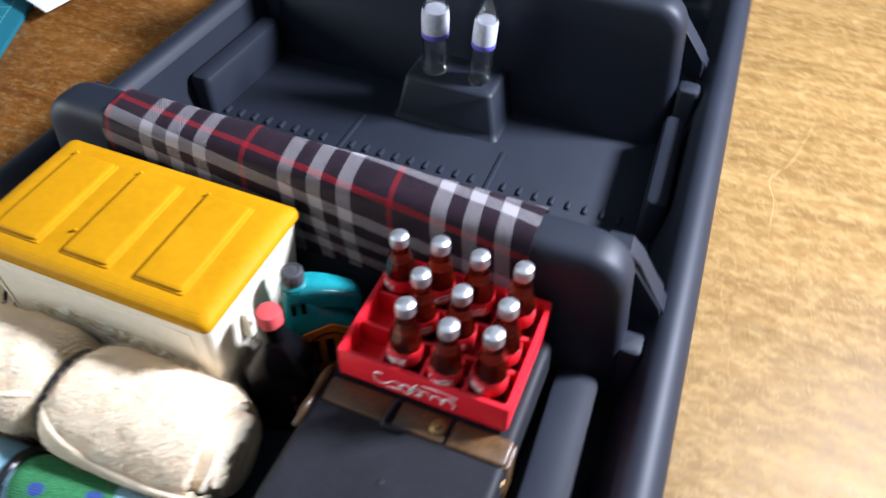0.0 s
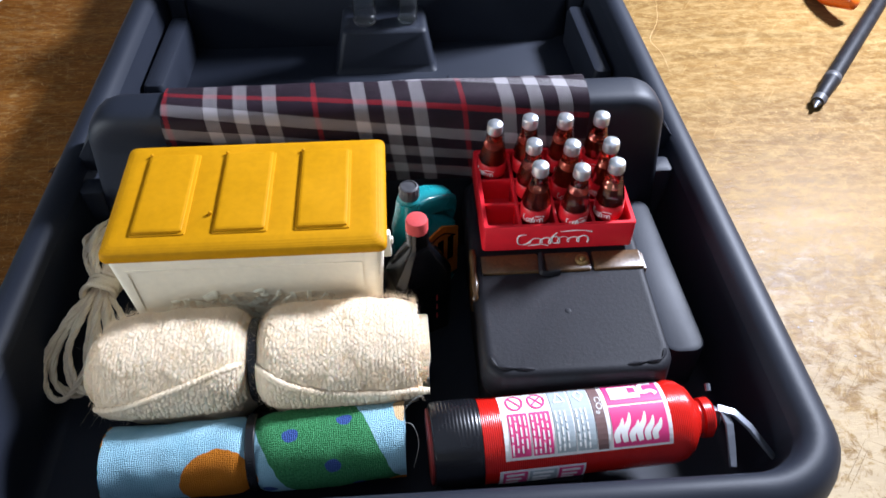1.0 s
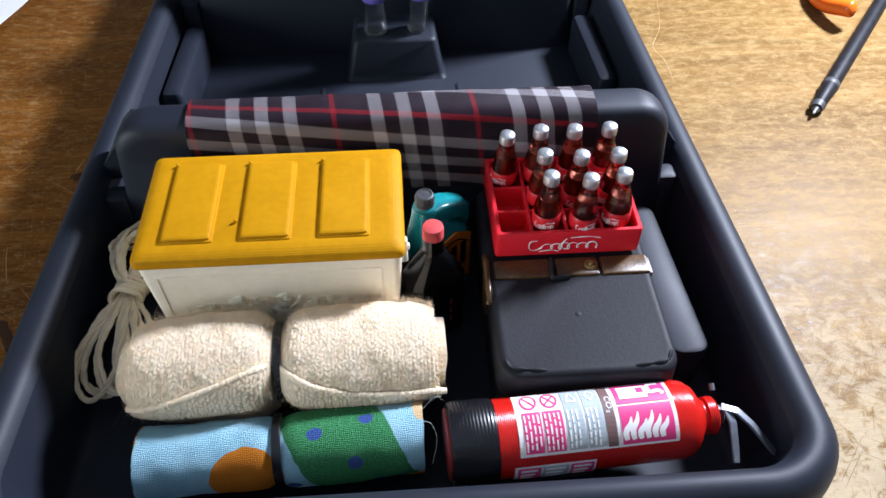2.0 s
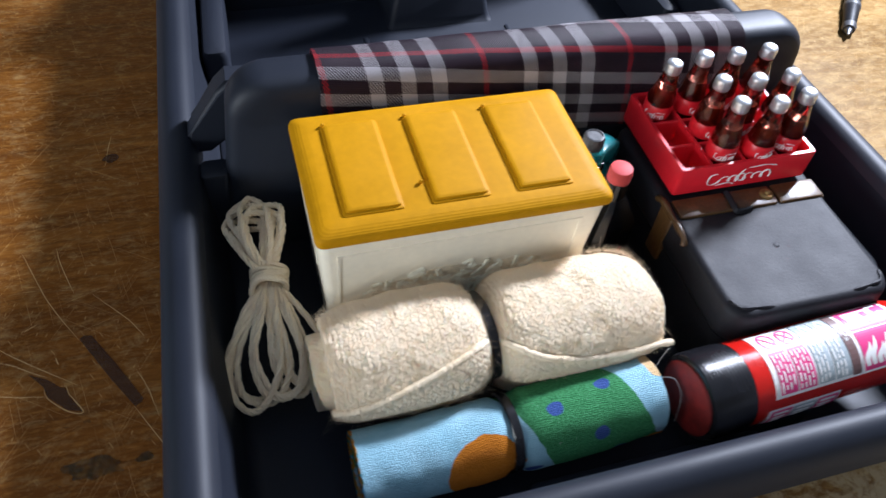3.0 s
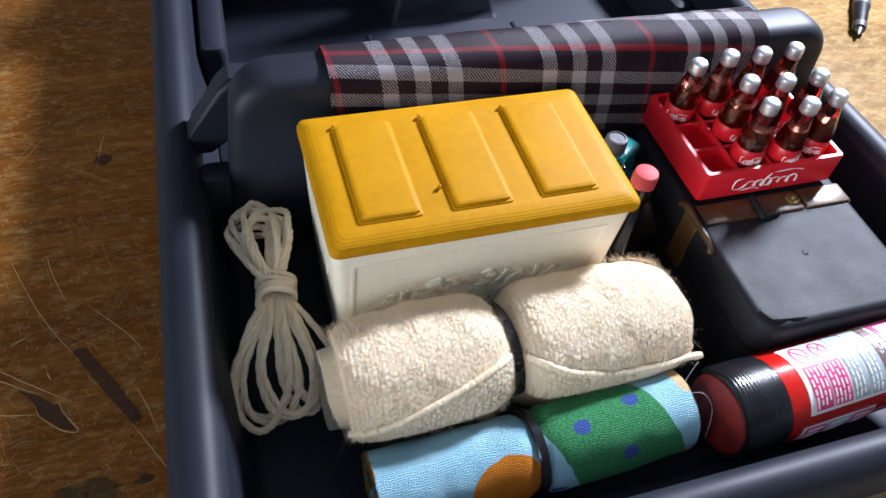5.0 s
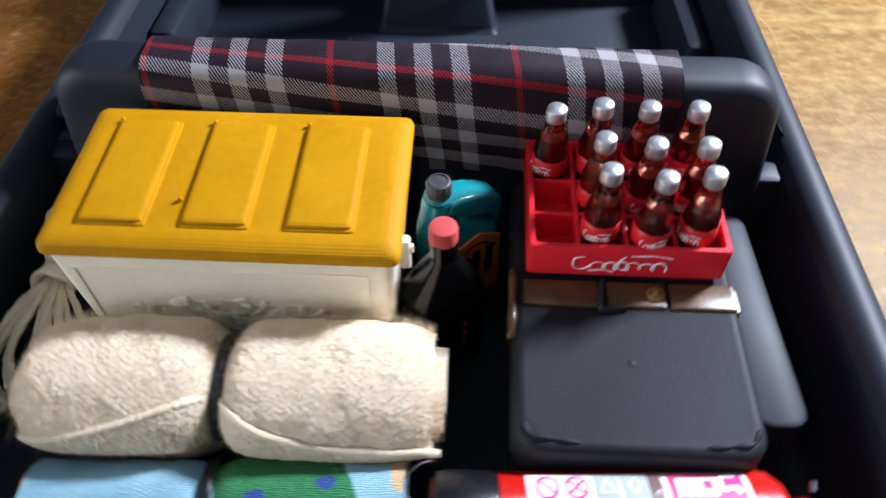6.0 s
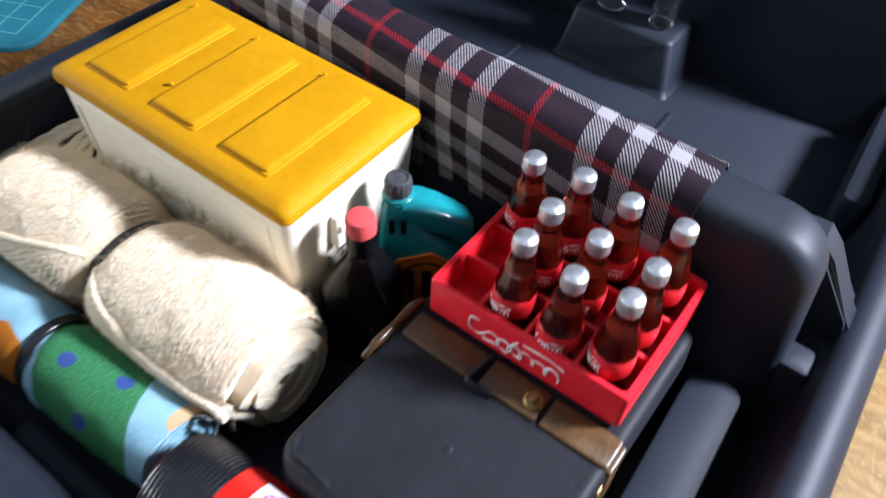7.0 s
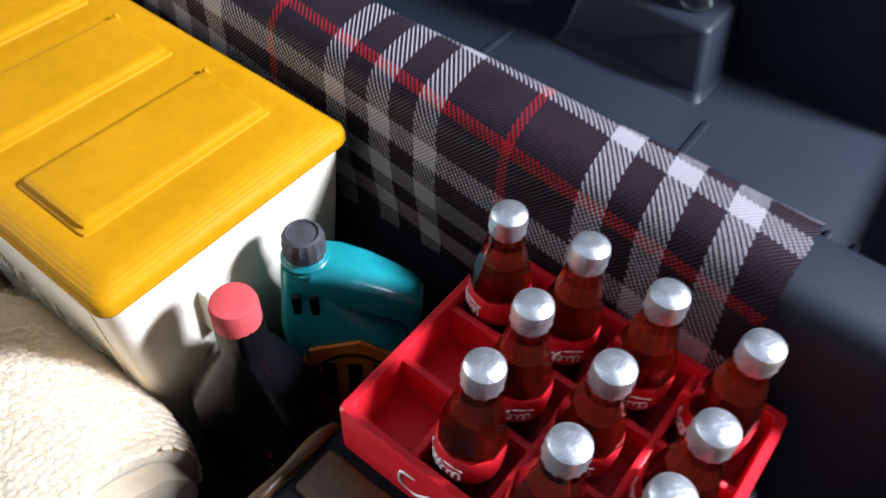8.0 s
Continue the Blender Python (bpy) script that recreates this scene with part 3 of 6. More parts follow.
def build_table():
    table = base_at("table", 0.05, 0.25, -0.75, "worn varnished brown wooden table with scratches", "table")
    bm = bmesh.new()
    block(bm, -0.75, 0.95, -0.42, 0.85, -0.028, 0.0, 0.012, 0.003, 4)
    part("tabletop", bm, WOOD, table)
    bm = bmesh.new()
    block(bm, -0.68, 0.88, -0.36, 0.79, -0.10, -0.029, 0.004, 0.002, 3)
    part("apron", bm, WOOD, table)
    for x, y in ((-0.64, -0.32), (0.84, -0.32), (-0.64, 0.75), (0.84, 0.75)):
        bm = bmesh.new()
        block(bm, x - 0.03, x + 0.03, y - 0.03, y + 0.03, -0.75, -0.101, 0.006, 0.002, 3)
        part("leg", bm, WOOD, table)

    SHIFT = (0.0008, -0.0028)

    def mark(name, outline, label, mat=STAIN, soft=True, thick=0.00010):
        bm = bmesh.new()
        outline = [(x + SHIFT[0], y + SHIFT[1]) for x, y in outline]
        pts = smooth_line([(x, y, 0) for x, y in outline], 5, True) if soft else [Vector((x, y, 0)) for x, y in outline]
        loft(bm, [[(p.x, p.y, -0.0005) for p in pts], [(p.x, p.y, thick) for p in pts]], True, True, True)
        part(name, bm, mat, table, label, smooth=False)

    rnd = random.Random(5)

    def blob(x, y, a, b, turn, n=11):
        return [(x + math.cos(turn) * a * math.cos(k) * q - math.sin(turn) * b * math.sin(k) * q, y + math.sin(turn) * a * math.cos(k) * q + math.cos(turn) * b * math.sin(k) * q)
                for k, q in ((2 * math.pi * i / n, rnd.uniform(0.75, 1.15)) for i in range(n))]

    def scratch(points, width=0.00016):
        """A hairline cut through the varnish to raw wood."""
        bm = bmesh.new()
        line = smooth_line([(x + SHIFT[0], y + SHIFT[1], 0.00004) for x, y in points], 8)
        tube(bm, [p + Vector((rnd.uniform(-1, 1), rnd.uniform(-1, 1), 0)) * 0.00007 for p in line], lambda q: width * (0.15 + 0.85 * abs(math.sin(3.1 * q + 0.02)) * rnd.uniform(0.5, 1.0)), 5, flat=1.0)
        for v in bm.verts:
            v.co.z = 0.00004 + v.co.z * 0.35
        part("scratch", bm, SCRATCH, table, "pale hairline scratch")

    mark("burn_mark", [(-0.1170, 0.0245), (-0.1155, 0.0256), (-0.1132, 0.0250), (-0.1055, 0.0118), (-0.0983, -0.0018), (-0.0988, -0.0031), (-0.1008, -0.0040), (-0.1080, 0.0080)], "dark straight oblong mark in the varnish", soft=False)
    mark("knot", blob(-0.1065, 0.1080, 0.0030, 0.0022, 0.4), "small dark knot in the wood")
    mark("gouge", [(-0.1315, 0.0142), (-0.1260, 0.0112), (-0.1222, 0.0076), (-0.1208, 0.0072), (-0.1198, 0.0042), (-0.1158, -0.0022), (-0.1200, -0.0008), (-0.1258, 0.0050), (-0.1272, 0.0090)], "dark torn gouge in the varnish", soft=False)
    mark("stain", blob(-0.1125, -0.0215, 0.0082, 0.0040, -0.15, 17), "dark greenish stain on the wood", GREEN_STAIN)
    mark("stain", blob(-0.0985, -0.0215, 0.0026, 0.0014, 0.2), "small dark greenish stain on the wood", GREEN_STAIN)
    for x, y, a, b in ((0.2020, 0.0045, 0.0009, 0.0005), (0.1960, 0.0020, 0.0005, 0.0004), (0.212, -0.012, 0.0005, 0.0004)):
        mark("speck", blob(x, y, a, b, rnd.uniform(0, 3)), "tiny black speck of dirt", STAIN)
    scratch([(-0.1270, 0.0088), (-0.1258, 0.0046), (-0.1200, -0.0012), (-0.1156, -0.0025), (-0.1196, 0.0046), (-0.1206, 0.0075), (-0.1222, 0.0080)], 0.00020)
    for pts in ([(-0.136, 0.065), (-0.127, 0.042), (-0.117, 0.024)], [(-0.101, -0.004), (-0.094, -0.017), (-0.0845, -0.035)], [(-0.144, 0.022), (-0.137, 0.019), (-0.131, 0.015), (-0.126, 0.012)],
                [(-0.141, 0.026), (-0.134, 0.020), (-0.117, 0.007)], [(-0.0862, 0.031), (-0.0860, 0.019), (-0.0862, 0.007)], [(-0.087, -0.012), (-0.0885, -0.016), (-0.0875, -0.022), (-0.090, -0.026)],
                [(-0.100, 0.009), (-0.097, 0.002), (-0.094, -0.009)], [(-0.113, 0.042), (-0.102, 0.029), (-0.097, 0.021)], [(-0.125, 0.065), (-0.123, 0.056), (-0.119, 0.044)],
                [(-0.087, 0.063), (-0.086, 0.051), (-0.085, 0.042)], [(-0.144, 0.010), (-0.135, 0.007), (-0.125, 0.005)], [(-0.134, 0.031), (-0.130, 0.033)], [(-0.124, 0.019), (-0.1235, 0.0175), (-0.123, 0.016)],
                [(0.204, 0.253), (0.197, 0.218), (0.188, 0.198), (0.191, 0.184), (0.191, 0.166)], [(0.226, 0.245), (0.243, 0.251), (0.260, 0.256)],
                [(-0.1085, 0.1035), (-0.1075, 0.1130), (-0.1060, 0.1210)]):
        scratch(pts)
    return table


# ---------------------------------------------------------------- tray
TX0, TX1, TY0, TY1 = -0.0670, 0.1515, -0.0742, 0.3300      # inner edge of the rim
FLOOR_F, FLOOR_B, RIM = 0.0035, 0.0065, 0.0400


def build_tray():
    tray = base_at("storage_tray", 0.0428, 0.128, 0.0, "black moulded plastic storage tray with high rounded dividers", "tray")

    def ring(o, z, r=0.0145, seg=10):
        return [(x, y, z) for x, y in rrect(TX0 - o, TX1 + o, TY0 - o, TY1 + o, r + o, seg)]

    bm = bmesh.new()
    prof = [(-0.0090, FLOOR_F), (-0.0066, 0.0042), (-0.0052, 0.0064), (-0.0044, 0.0100), (-0.0020, 0.0270), (-0.0008, 0.0350)]
    loft(bm, [ring(o, z) for o, z in prof] , True, True, False)
    part("pan", bm, PLASTIC, tray, crease=60)
    bm = bmesh.new()
    prof = [(-0.0008, 0.0350), (0.0004, 0.0375), (0.0022, RIM - 0.0006), (0.0045, RIM), (0.0070, RIM - 0.0004), (0.0095, 0.0378), (0.0113, 0.0350), (0.0122, 0.0315), (0.0126, 0.0270),
            (0.0112, 0.0270), (0.0100, 0.0310), (0.0060, 0.0335), (0.0025, 0.0320), (0.0010, 0.0240), (-0.0025, 0.0015), (-0.0060, 0.0)]
    loft(bm, [ring(o, z) for o, z in prof], True, False, True)
    part("rim", bm, PLASTIC, tray, crease=60)

    # raised floor behind the first divider
    bm = bmesh.new()
    block(bm, TX0 + 0.004, TX1 - 0.004, 0.060, 0.310, FLOOR_F - 0.002, FLOOR_B, 0.006, 0.001)
    part("rear_floor", bm, PLASTIC, tray)

    def divider(yc, x0, x1, top, name="divider"):
        bm = bmesh.new()
        crest, r = 0.0088, 0.0130

        def arch(d, y, foot):
            a, b, t = x0 + d, x1 - d, top - d
            rr = r - d * 0.6
            pts = [(a - 0.006, y, foot)]
            for i in range(11):
                k = radians(180 - 90 * i / 10)
                pts.append((a + rr + rr * math.cos(k), y, t - rr + rr * math.sin(k)))
            for i in range(11):
                k = radians(90 - 90 * i / 10)
                pts.append((b - rr + rr * math.cos(k), y, t - rr + rr * math.sin(k)))
            pts.append((b + 0.006, y, foot))
            return pts

        rings = []
        for i in range(17):
            k = math.pi * i / 16
            rings.append(arch(crest * (1 - math.sin(k) ** 0.62), yc - crest * math.copysign(abs(math.cos(k)) ** 0.62, math.cos(k)), 0.002))
        foot_f = [(x, y - 0.003 * max(0.0, 1 - z / 0.062), z) for x, y, z in rings[0]]
        foot_b = [(x, y + 0.003 * max(0.0, 1 - z / 0.062), z) for x, y, z in rings[-1]]
        rings[0], rings[-1] = foot_f, foot_b
        loft(bm, rings, False)
        for ring_v in (rings[0], rings[-1]):
            vs = [bm.verts.new(p) for p in ring_v]
            bm.faces.new(vs)
        bmesh.ops.remove_doubles(bm, verts=bm.verts, dist=1e-6)
        part(name, bm, PLASTIC, tray, crease=50)

    divider(0.0575, -0.0575, 0.1440, 0.0710)
    divider(0.2000, -0.0565, 0.1400, 0.0720)

    # sloping webs that brace the dividers to the rim
    for yc, tuck in ((0.0585, 0.0), (0.2010, 0.0075)):
        for side in (-1, 1):
            cx = (TX0 + TX1) / 2
            bm = bmesh.new()
            out = [(cx + side * (x - (tuck if z > 0.043 else tuck * 0.5) * (side > 0) - cx), z) for x, z in ((0.1340, 0.0600), (0.1410, 0.0605), (0.1450, 0.0565), (0.1540, 0.0415), (0.1562, 0.0385), (0.1562, 0.0320), (0.1490, 0.0320), (0.1340, 0.0440))]
            prism(bm, out, yc + 0.0072, yc + 0.0178)
            bmesh.ops.bevel(bm, geom=[e for e in bm.edges if abs(e.verts[0].co.y - e.verts[1].co.y) < 1e-6], offset=0.0016, segments=3, affect="EDGES")
            part("brace", bm, PLASTIC, tray)
            bm = bmesh.new()
            xa, xb = sorted((cx + side * (0.1435 - cx), cx + side * (0.1530 - cx)))
            block(bm, xa, xb, yc - 0.0075, yc + 0.0015, 0.003, 0.0352, 0.0022, 0.0015)
            part("stop", bm, PLASTIC, tray)

    # raised strips on the front floor
    for x0, x1 in ((0.1290, 0.1428),):
        bm = bmesh.new()
        block(bm, x0, x1, -0.0250, 0.0475, 0.002, 0.0240, 0.005, 0.0012, 5)
        part("floor_strip", bm, PLASTIC, tray)
    bm = bmesh.new()
    block(bm, 0.008, 0.078, -0.0705, -0.0632, 0.002, 0.0125, 0.003, 0.002, 5)
    part("floor_strip", bm, PLASTIC, tray)
    bm = bmesh.new()
    block(bm, 0.0590, 0.0980, -0.0630, -0.0450, 0.002, 0.0138, 0.004, 0.002, 5)
    part("floor_strip", bm, PLASTIC, tray)

    # side ledges and raised block of the rear bay
    for x0, x1 in ((TX0, -0.0565), (0.1420, TX1)):
        bm = bmesh.new()
        block(bm, x0, x1, 0.1290, 0.1880, 0.004, 0.0270, 0.003, 0.0032, 4)
        part("ledge", bm, PLASTIC, tray)
    bm = bmesh.new()
    rings = []
    for y0, z, dx in ((0.1610, FLOOR_B - 0.001, 0.0060), (0.1632, FLOOR_B + 0.0008, 0.0042), (0.1645, FLOOR_B + 0.0030, 0.0034), (0.1662, 0.0262, 0.0), (0.1668, 0.0271, -0.0006), (0.1680, 0.0278, -0.0016), (0.1700, 0.0280, -0.0034)):
        rings.append([(x, y, z) for x, y in rrect(0.0228 - dx, 0.0662 + dx, y0, 0.1990, 0.0030, 5)])
    loft(bm, rings, True, True, True)
    part("bottle_step", bm, PLASTIC, tray)
    for x in (0.0060, 0.0765):
        bm = bmesh.new()
        block(bm, x - 0.0012, x + 0.0012, 0.1180, 0.1580, FLOOR_B - 0.001, FLOOR_B + 0.0007, 0.0008, 0.0006, 3)
        part("floor_rib", bm, PLASTIC, tray)
    bm = bmesh.new()
    block(bm, -0.0010, 0.0010, -0.0026, 0.0026, 0.0, 0.0019, 0.0009, 0.0007, 4, -0.0003)
    tooth = part("tooth", bm, PLASTIC, tray)
    first = True
    for k in range(28):
        x = -0.0600 + k * 0.00715
        if min(abs(x - 0.0060), abs(x - 0.0765)) < 0.0025:
            continue
        ob = tooth if first else new("tooth", tooth.data)
        if not first:
            finish(ob, tray)
        first = False
        ob.location = (x, 0.1362, FLOOR_B - 0.0006)
    # the mould widens a little towards the front
    for ob in tray.children:
        if ob.name.split(".")[0] != "tooth":
            for v in ob.data.vertices:
                v.co.x += (v.co.x - 0.0428) / 0.1128 * 0.0092 * max(-0.5, min(1.0, (0.10 - v.co.y) / 0.17))
    return tray


# ---------------------------------------------------------------- cooler
def build_cooler():
    cooler = base_at("cool_box", 0.0, 0.018, FLOOR_F, "miniature cream cool box with a yellow panelled lid", "cool box")
    bm = bmesh.new()
    rings = []
    X, Y0, Y1, ztop = 0.0414, -0.0056, 0.0430, 0.0588
    for d, z in ((0.0038, FLOOR_F + 0.0002), (0.0033, FLOOR_F + 0.0010), (0.0, ztop)):
        rings.append([(x, y, z) for x, y in rrect(-X + d, X + 0.0022 - d, Y0 + d * 0.8, Y1 - d * 0.8, 0.0030, 5)])
    loft(bm, rings, True, True, True)
    part("body", bm, CREAM, cooler)

    def sheet_z(x, z):
        return Y0 + 0.0033 * 0.8 * max(0.0, (ztop - z)) / (ztop - FLOOR_F)

    # raised frame on the front
    fx, z_lo, z_hi, w = 0.0365, 0.0140, 0.0540, 0.0009
    for name, a, b, c, d in (("frame_bar", -fx, fx, z_hi - w, z_hi), ("frame_bar", -fx, fx, z_lo, z_lo + w), ("frame_bar", -fx, -fx + w, z_lo + w, z_hi - w), ("frame_bar", fx - w, fx, z_lo + w, z_hi - w)):
        bm = bmesh.new()
        loft(bm, [[(a, sheet_z(0, c) - e, c), (b, sheet_z(0, c) - e, c), (b, sheet_z(0, d) - e, d), (a, sheet_z(0, d) - e, d)] for e in (-0.0004, 0.00028)], True, True, True)
        part(name, bm, CREAM, cooler, smooth=False)
    # rough frosted relief, stroke by stroke, on a tan ground
    rnd = random.Random(11)
    bm = bmesh.new()
    out = [(x, z) for x, z in [(-0.0265 + 0.0022 * i, 0.0168 + 0.0005 * math.sin(i * 0.9)) for i in range(25)] + [(0.0265 - 0.0022 * i, 0.0398 + 0.0012 * math.sin(i * 0.55) - 0.000016 * (i - 12) ** 2) for i in range(25)]]
    loft(bm, [[(x, sheet_z(x, z) - e, z) for x, z in out] for e in (-0.0004, 0.00012)], True, True, True)
    part("relief_ground", bm, TAN, cooler, "tan ground of the relief", smooth=False)
    bm = bmesh.new()
    for _ in range(210):
        x = rnd.uniform(-0.0270, 0.0270)
        top = 0.0410 - 0.000055 * (x * 1000) ** 2 * 0.12 + 0.0015 * math.sin(x * 420)
        z = rnd.uniform(0.0170, top)
        ln, an = rnd.uniform(0.0008, 0.0026), rnd.uniform(-1.3, 1.3) + (1.1 if x > 0 else -0.4)
        dx, dz = math.cos(an) * ln, math.sin(an) * ln
        y = sheet_z(x, z) + 0.0001 - rnd.uniform(0.0, 0.0004)
        pts = smooth_line([(x - dx, y, z - dz), (x + rnd.uniform(-0.0005, 0.0005), y - 0.0003, z + rnd.uniform(-0.0005, 0.0005)), (x + dx, y, z + dz)], 3)
        n0 = len(bm.verts)
        tube(bm, pts, rnd.uniform(0.0005, 0.0013), 6)
        bm.verts.ensure_lookup_table()
        for v in bm.verts[n0:]:
            v.co.y = y + (v.co.y - y) * 0.45
    tagged(part("relief", bm, FROST, cooler, "rough frosted plaster relief"), kind="stuff")
    # recess line and slots on the left side, brackets on the right
    for y, z, h in ((0.010, 0.0335, 0.0050), (0.0065, 0.0420, 0.0016)):
        bm = bmesh.new()
        block(bm, -X - 0.0003 + 0.0014, -X + 0.0030, y - 0.0006, y + 0.0006, z, z + h, 0.0003, 0.0002, 2)
        part("slot", bm, FROST, cooler, "small worn slot")
    bm = bmesh.new()
    block(bm, X - 0.001, X + 0.0040, 0.0085, 0.0115, 0.0400, 0.0505, 0.0008, 0.0006, 3)
    block(bm, X - 0.001, X + 0.0048, 0.0092, 0.0108, 0.0455, 0.0480, 0.0006, 0.0005, 3)
    part("latch", bm, CREAM, cooler)
    # lid
    bm = bmesh.new()
    rings = []
    for d, z in ((0.0010, 0.0589), (0.0002, 0.0592), (0.0, 0.0598), (0.0001, 0.0602), (0.00006, 0.0608), (0.0002, 0.0613), (0.0003, 0.0618), (0.0010, 0.0624), (0.0022, 0.0631), (0.0034, 0.0636), (0.0050, 0.0638)):
        rings.append([(x, y, z) for x, y in rrect(-0.0422 + d, 0.0446 - d, -0.0068 + d, 0.0440 - d, 0.0024, 6)])
    loft(bm, rings, True, True, True)
    lid = part("lid", bm, YELLOW, cooler, "yellow painted lid", crease=50)
    for x0 in (-0.0332, -0.0083, 0.0168):
        bm = bmesh.new()
        rings = []
        for d, z in ((-0.0004, 0.0634), (-0.0001, 0.0642), (0.0005, 0.0644), (0.0006, 0.0650), (0.0010, 0.0653), (0.0016, 0.0654)):
            rings.append([(x, y, z) for x, y in rrect(x0 + d, x0 + 0.0164 - d, -0.0003 + d, 0.0363 - d, 0.0008, 2)])
        loft(bm, rings, True, True, True)
        part("lid_panel", bm, YELLOW, lid, crease=40)
    for x, y in ((-0.0328, 0.0362), (-0.0079, 0.0362), (0.0172, 0.0362), (-0.0100, 0.0080)):
        bm = bmesh.new()
        lathe(bm, [(0.0006, -0.0008), (0.00055, 0.0001), (0.00036, 0.00035), (0.00012, 0.00045)], 10, Matrix.Translation((x, y, 0.0648)) @ Matrix.Rotation(radians(20), 4, "X"))
        part("paint_nib", bm, YELLOW, lid)
    return cooler


# ---------------------------------------------------------------- crate and bottles
CRATE_Z = 0.0425


def script_mark(bm, at, length, height, out, seed):
    """A flowing wordmark turned into plain looping strokes; at(u, v) gives the place, u along and v up."""
    strokes = [[(0.10, 0.85), (0.0, 0.75), (0.0, 0.15), (0.10, 0.05), (0.18, 0.35)]]
    wave = []
    for k in range(49):
        f = k / 48
        a = 2 * math.pi * 6 * f + 0.4 * math.sin(seed + 9 * f)
        wave.append((0.18 + 0.76 * f - 0.042 * math.sin(a), 0.33 - (0.25 + 0.05 * math.sin(11 * f + seed)) * math.cos(a)))
    strokes.append(wave)
    strokes.append([(0.52, 0.95), (0.46, 0.60), (0.48, 0.10), (0.56, 0.08)])
    strokes.append([(0.14, -0.08), (0.30, 0.02), (0.42, -0.12)])
    strokes.append([(0.56, 1.00), (0.80, 1.06), (0.99, 0.92)])
    for s in strokes:
        line = smooth_line([at(u * length, v * height) for u, v in s], 5)
        tube(bm, line, lambda q: out * (0.35 + 0.65 * abs(math.sin(q * 5.0))), 5)


def build_crate():
    crate = base_at("bottle_crate", 0.1010, 0.0260, CRATE_Z, "red plastic bottle crate resting on the black case", "crate")
    x0, x1, y0, y1, z0, z1, t = 0.0757, 0.1262, 0.0062, 0.0457, CRATE_Z, 0.0538, 0.0016
    bm = bmesh.new()
    rings = [[(x, y, z) for x, y in rrect(x0 + d, x1 - d, y0 + d, y1 - d, 0.0012, 3)] for d, z in
             ((0.0006, z0), (0.0, z0 + 0.0006), (0.0, z1 - 0.0004), (0.0003, z1), (t - 0.0002, z1), (t, z1 - 0.0003), (t, z0 + 0.0012))]
    loft(bm, rings, True, True, True)
    part("tub", bm, RED, crate)
    zt = z1 - 0.0012
    for x in (0.0882, 0.1003, 0.1126):
        bm = bmesh.new()
        block(bm, x - 0.0006, x + 0.0006, y0 + t * 0.5, y1 - t * 0.5, z0 + 0.0005, zt, 0.0002, 0.0002, 2)
        part("partition", bm, RED, crate)
    for y in (0.0191, 0.0311):
        bm = bmesh.new()
        block(bm, x0 + t * 0.5, x1 - t * 0.5, y - 0.0006, y + 0.0006, z0 + 0.0005, zt - 0.0003, 0.0002, 0.0002, 2)
        part("partition", bm, RED, crate)
    bm = bmesh.new()
    script_mark(bm, lambda u, v: (0.0875 + u, y0 - 0.00005, z0 + 0.0028 + v), 0.0245, 0.0058, 0.00027, 3)
    part("wordmark", bm, WHITE, crate, "white flowing script mark")
    return crate


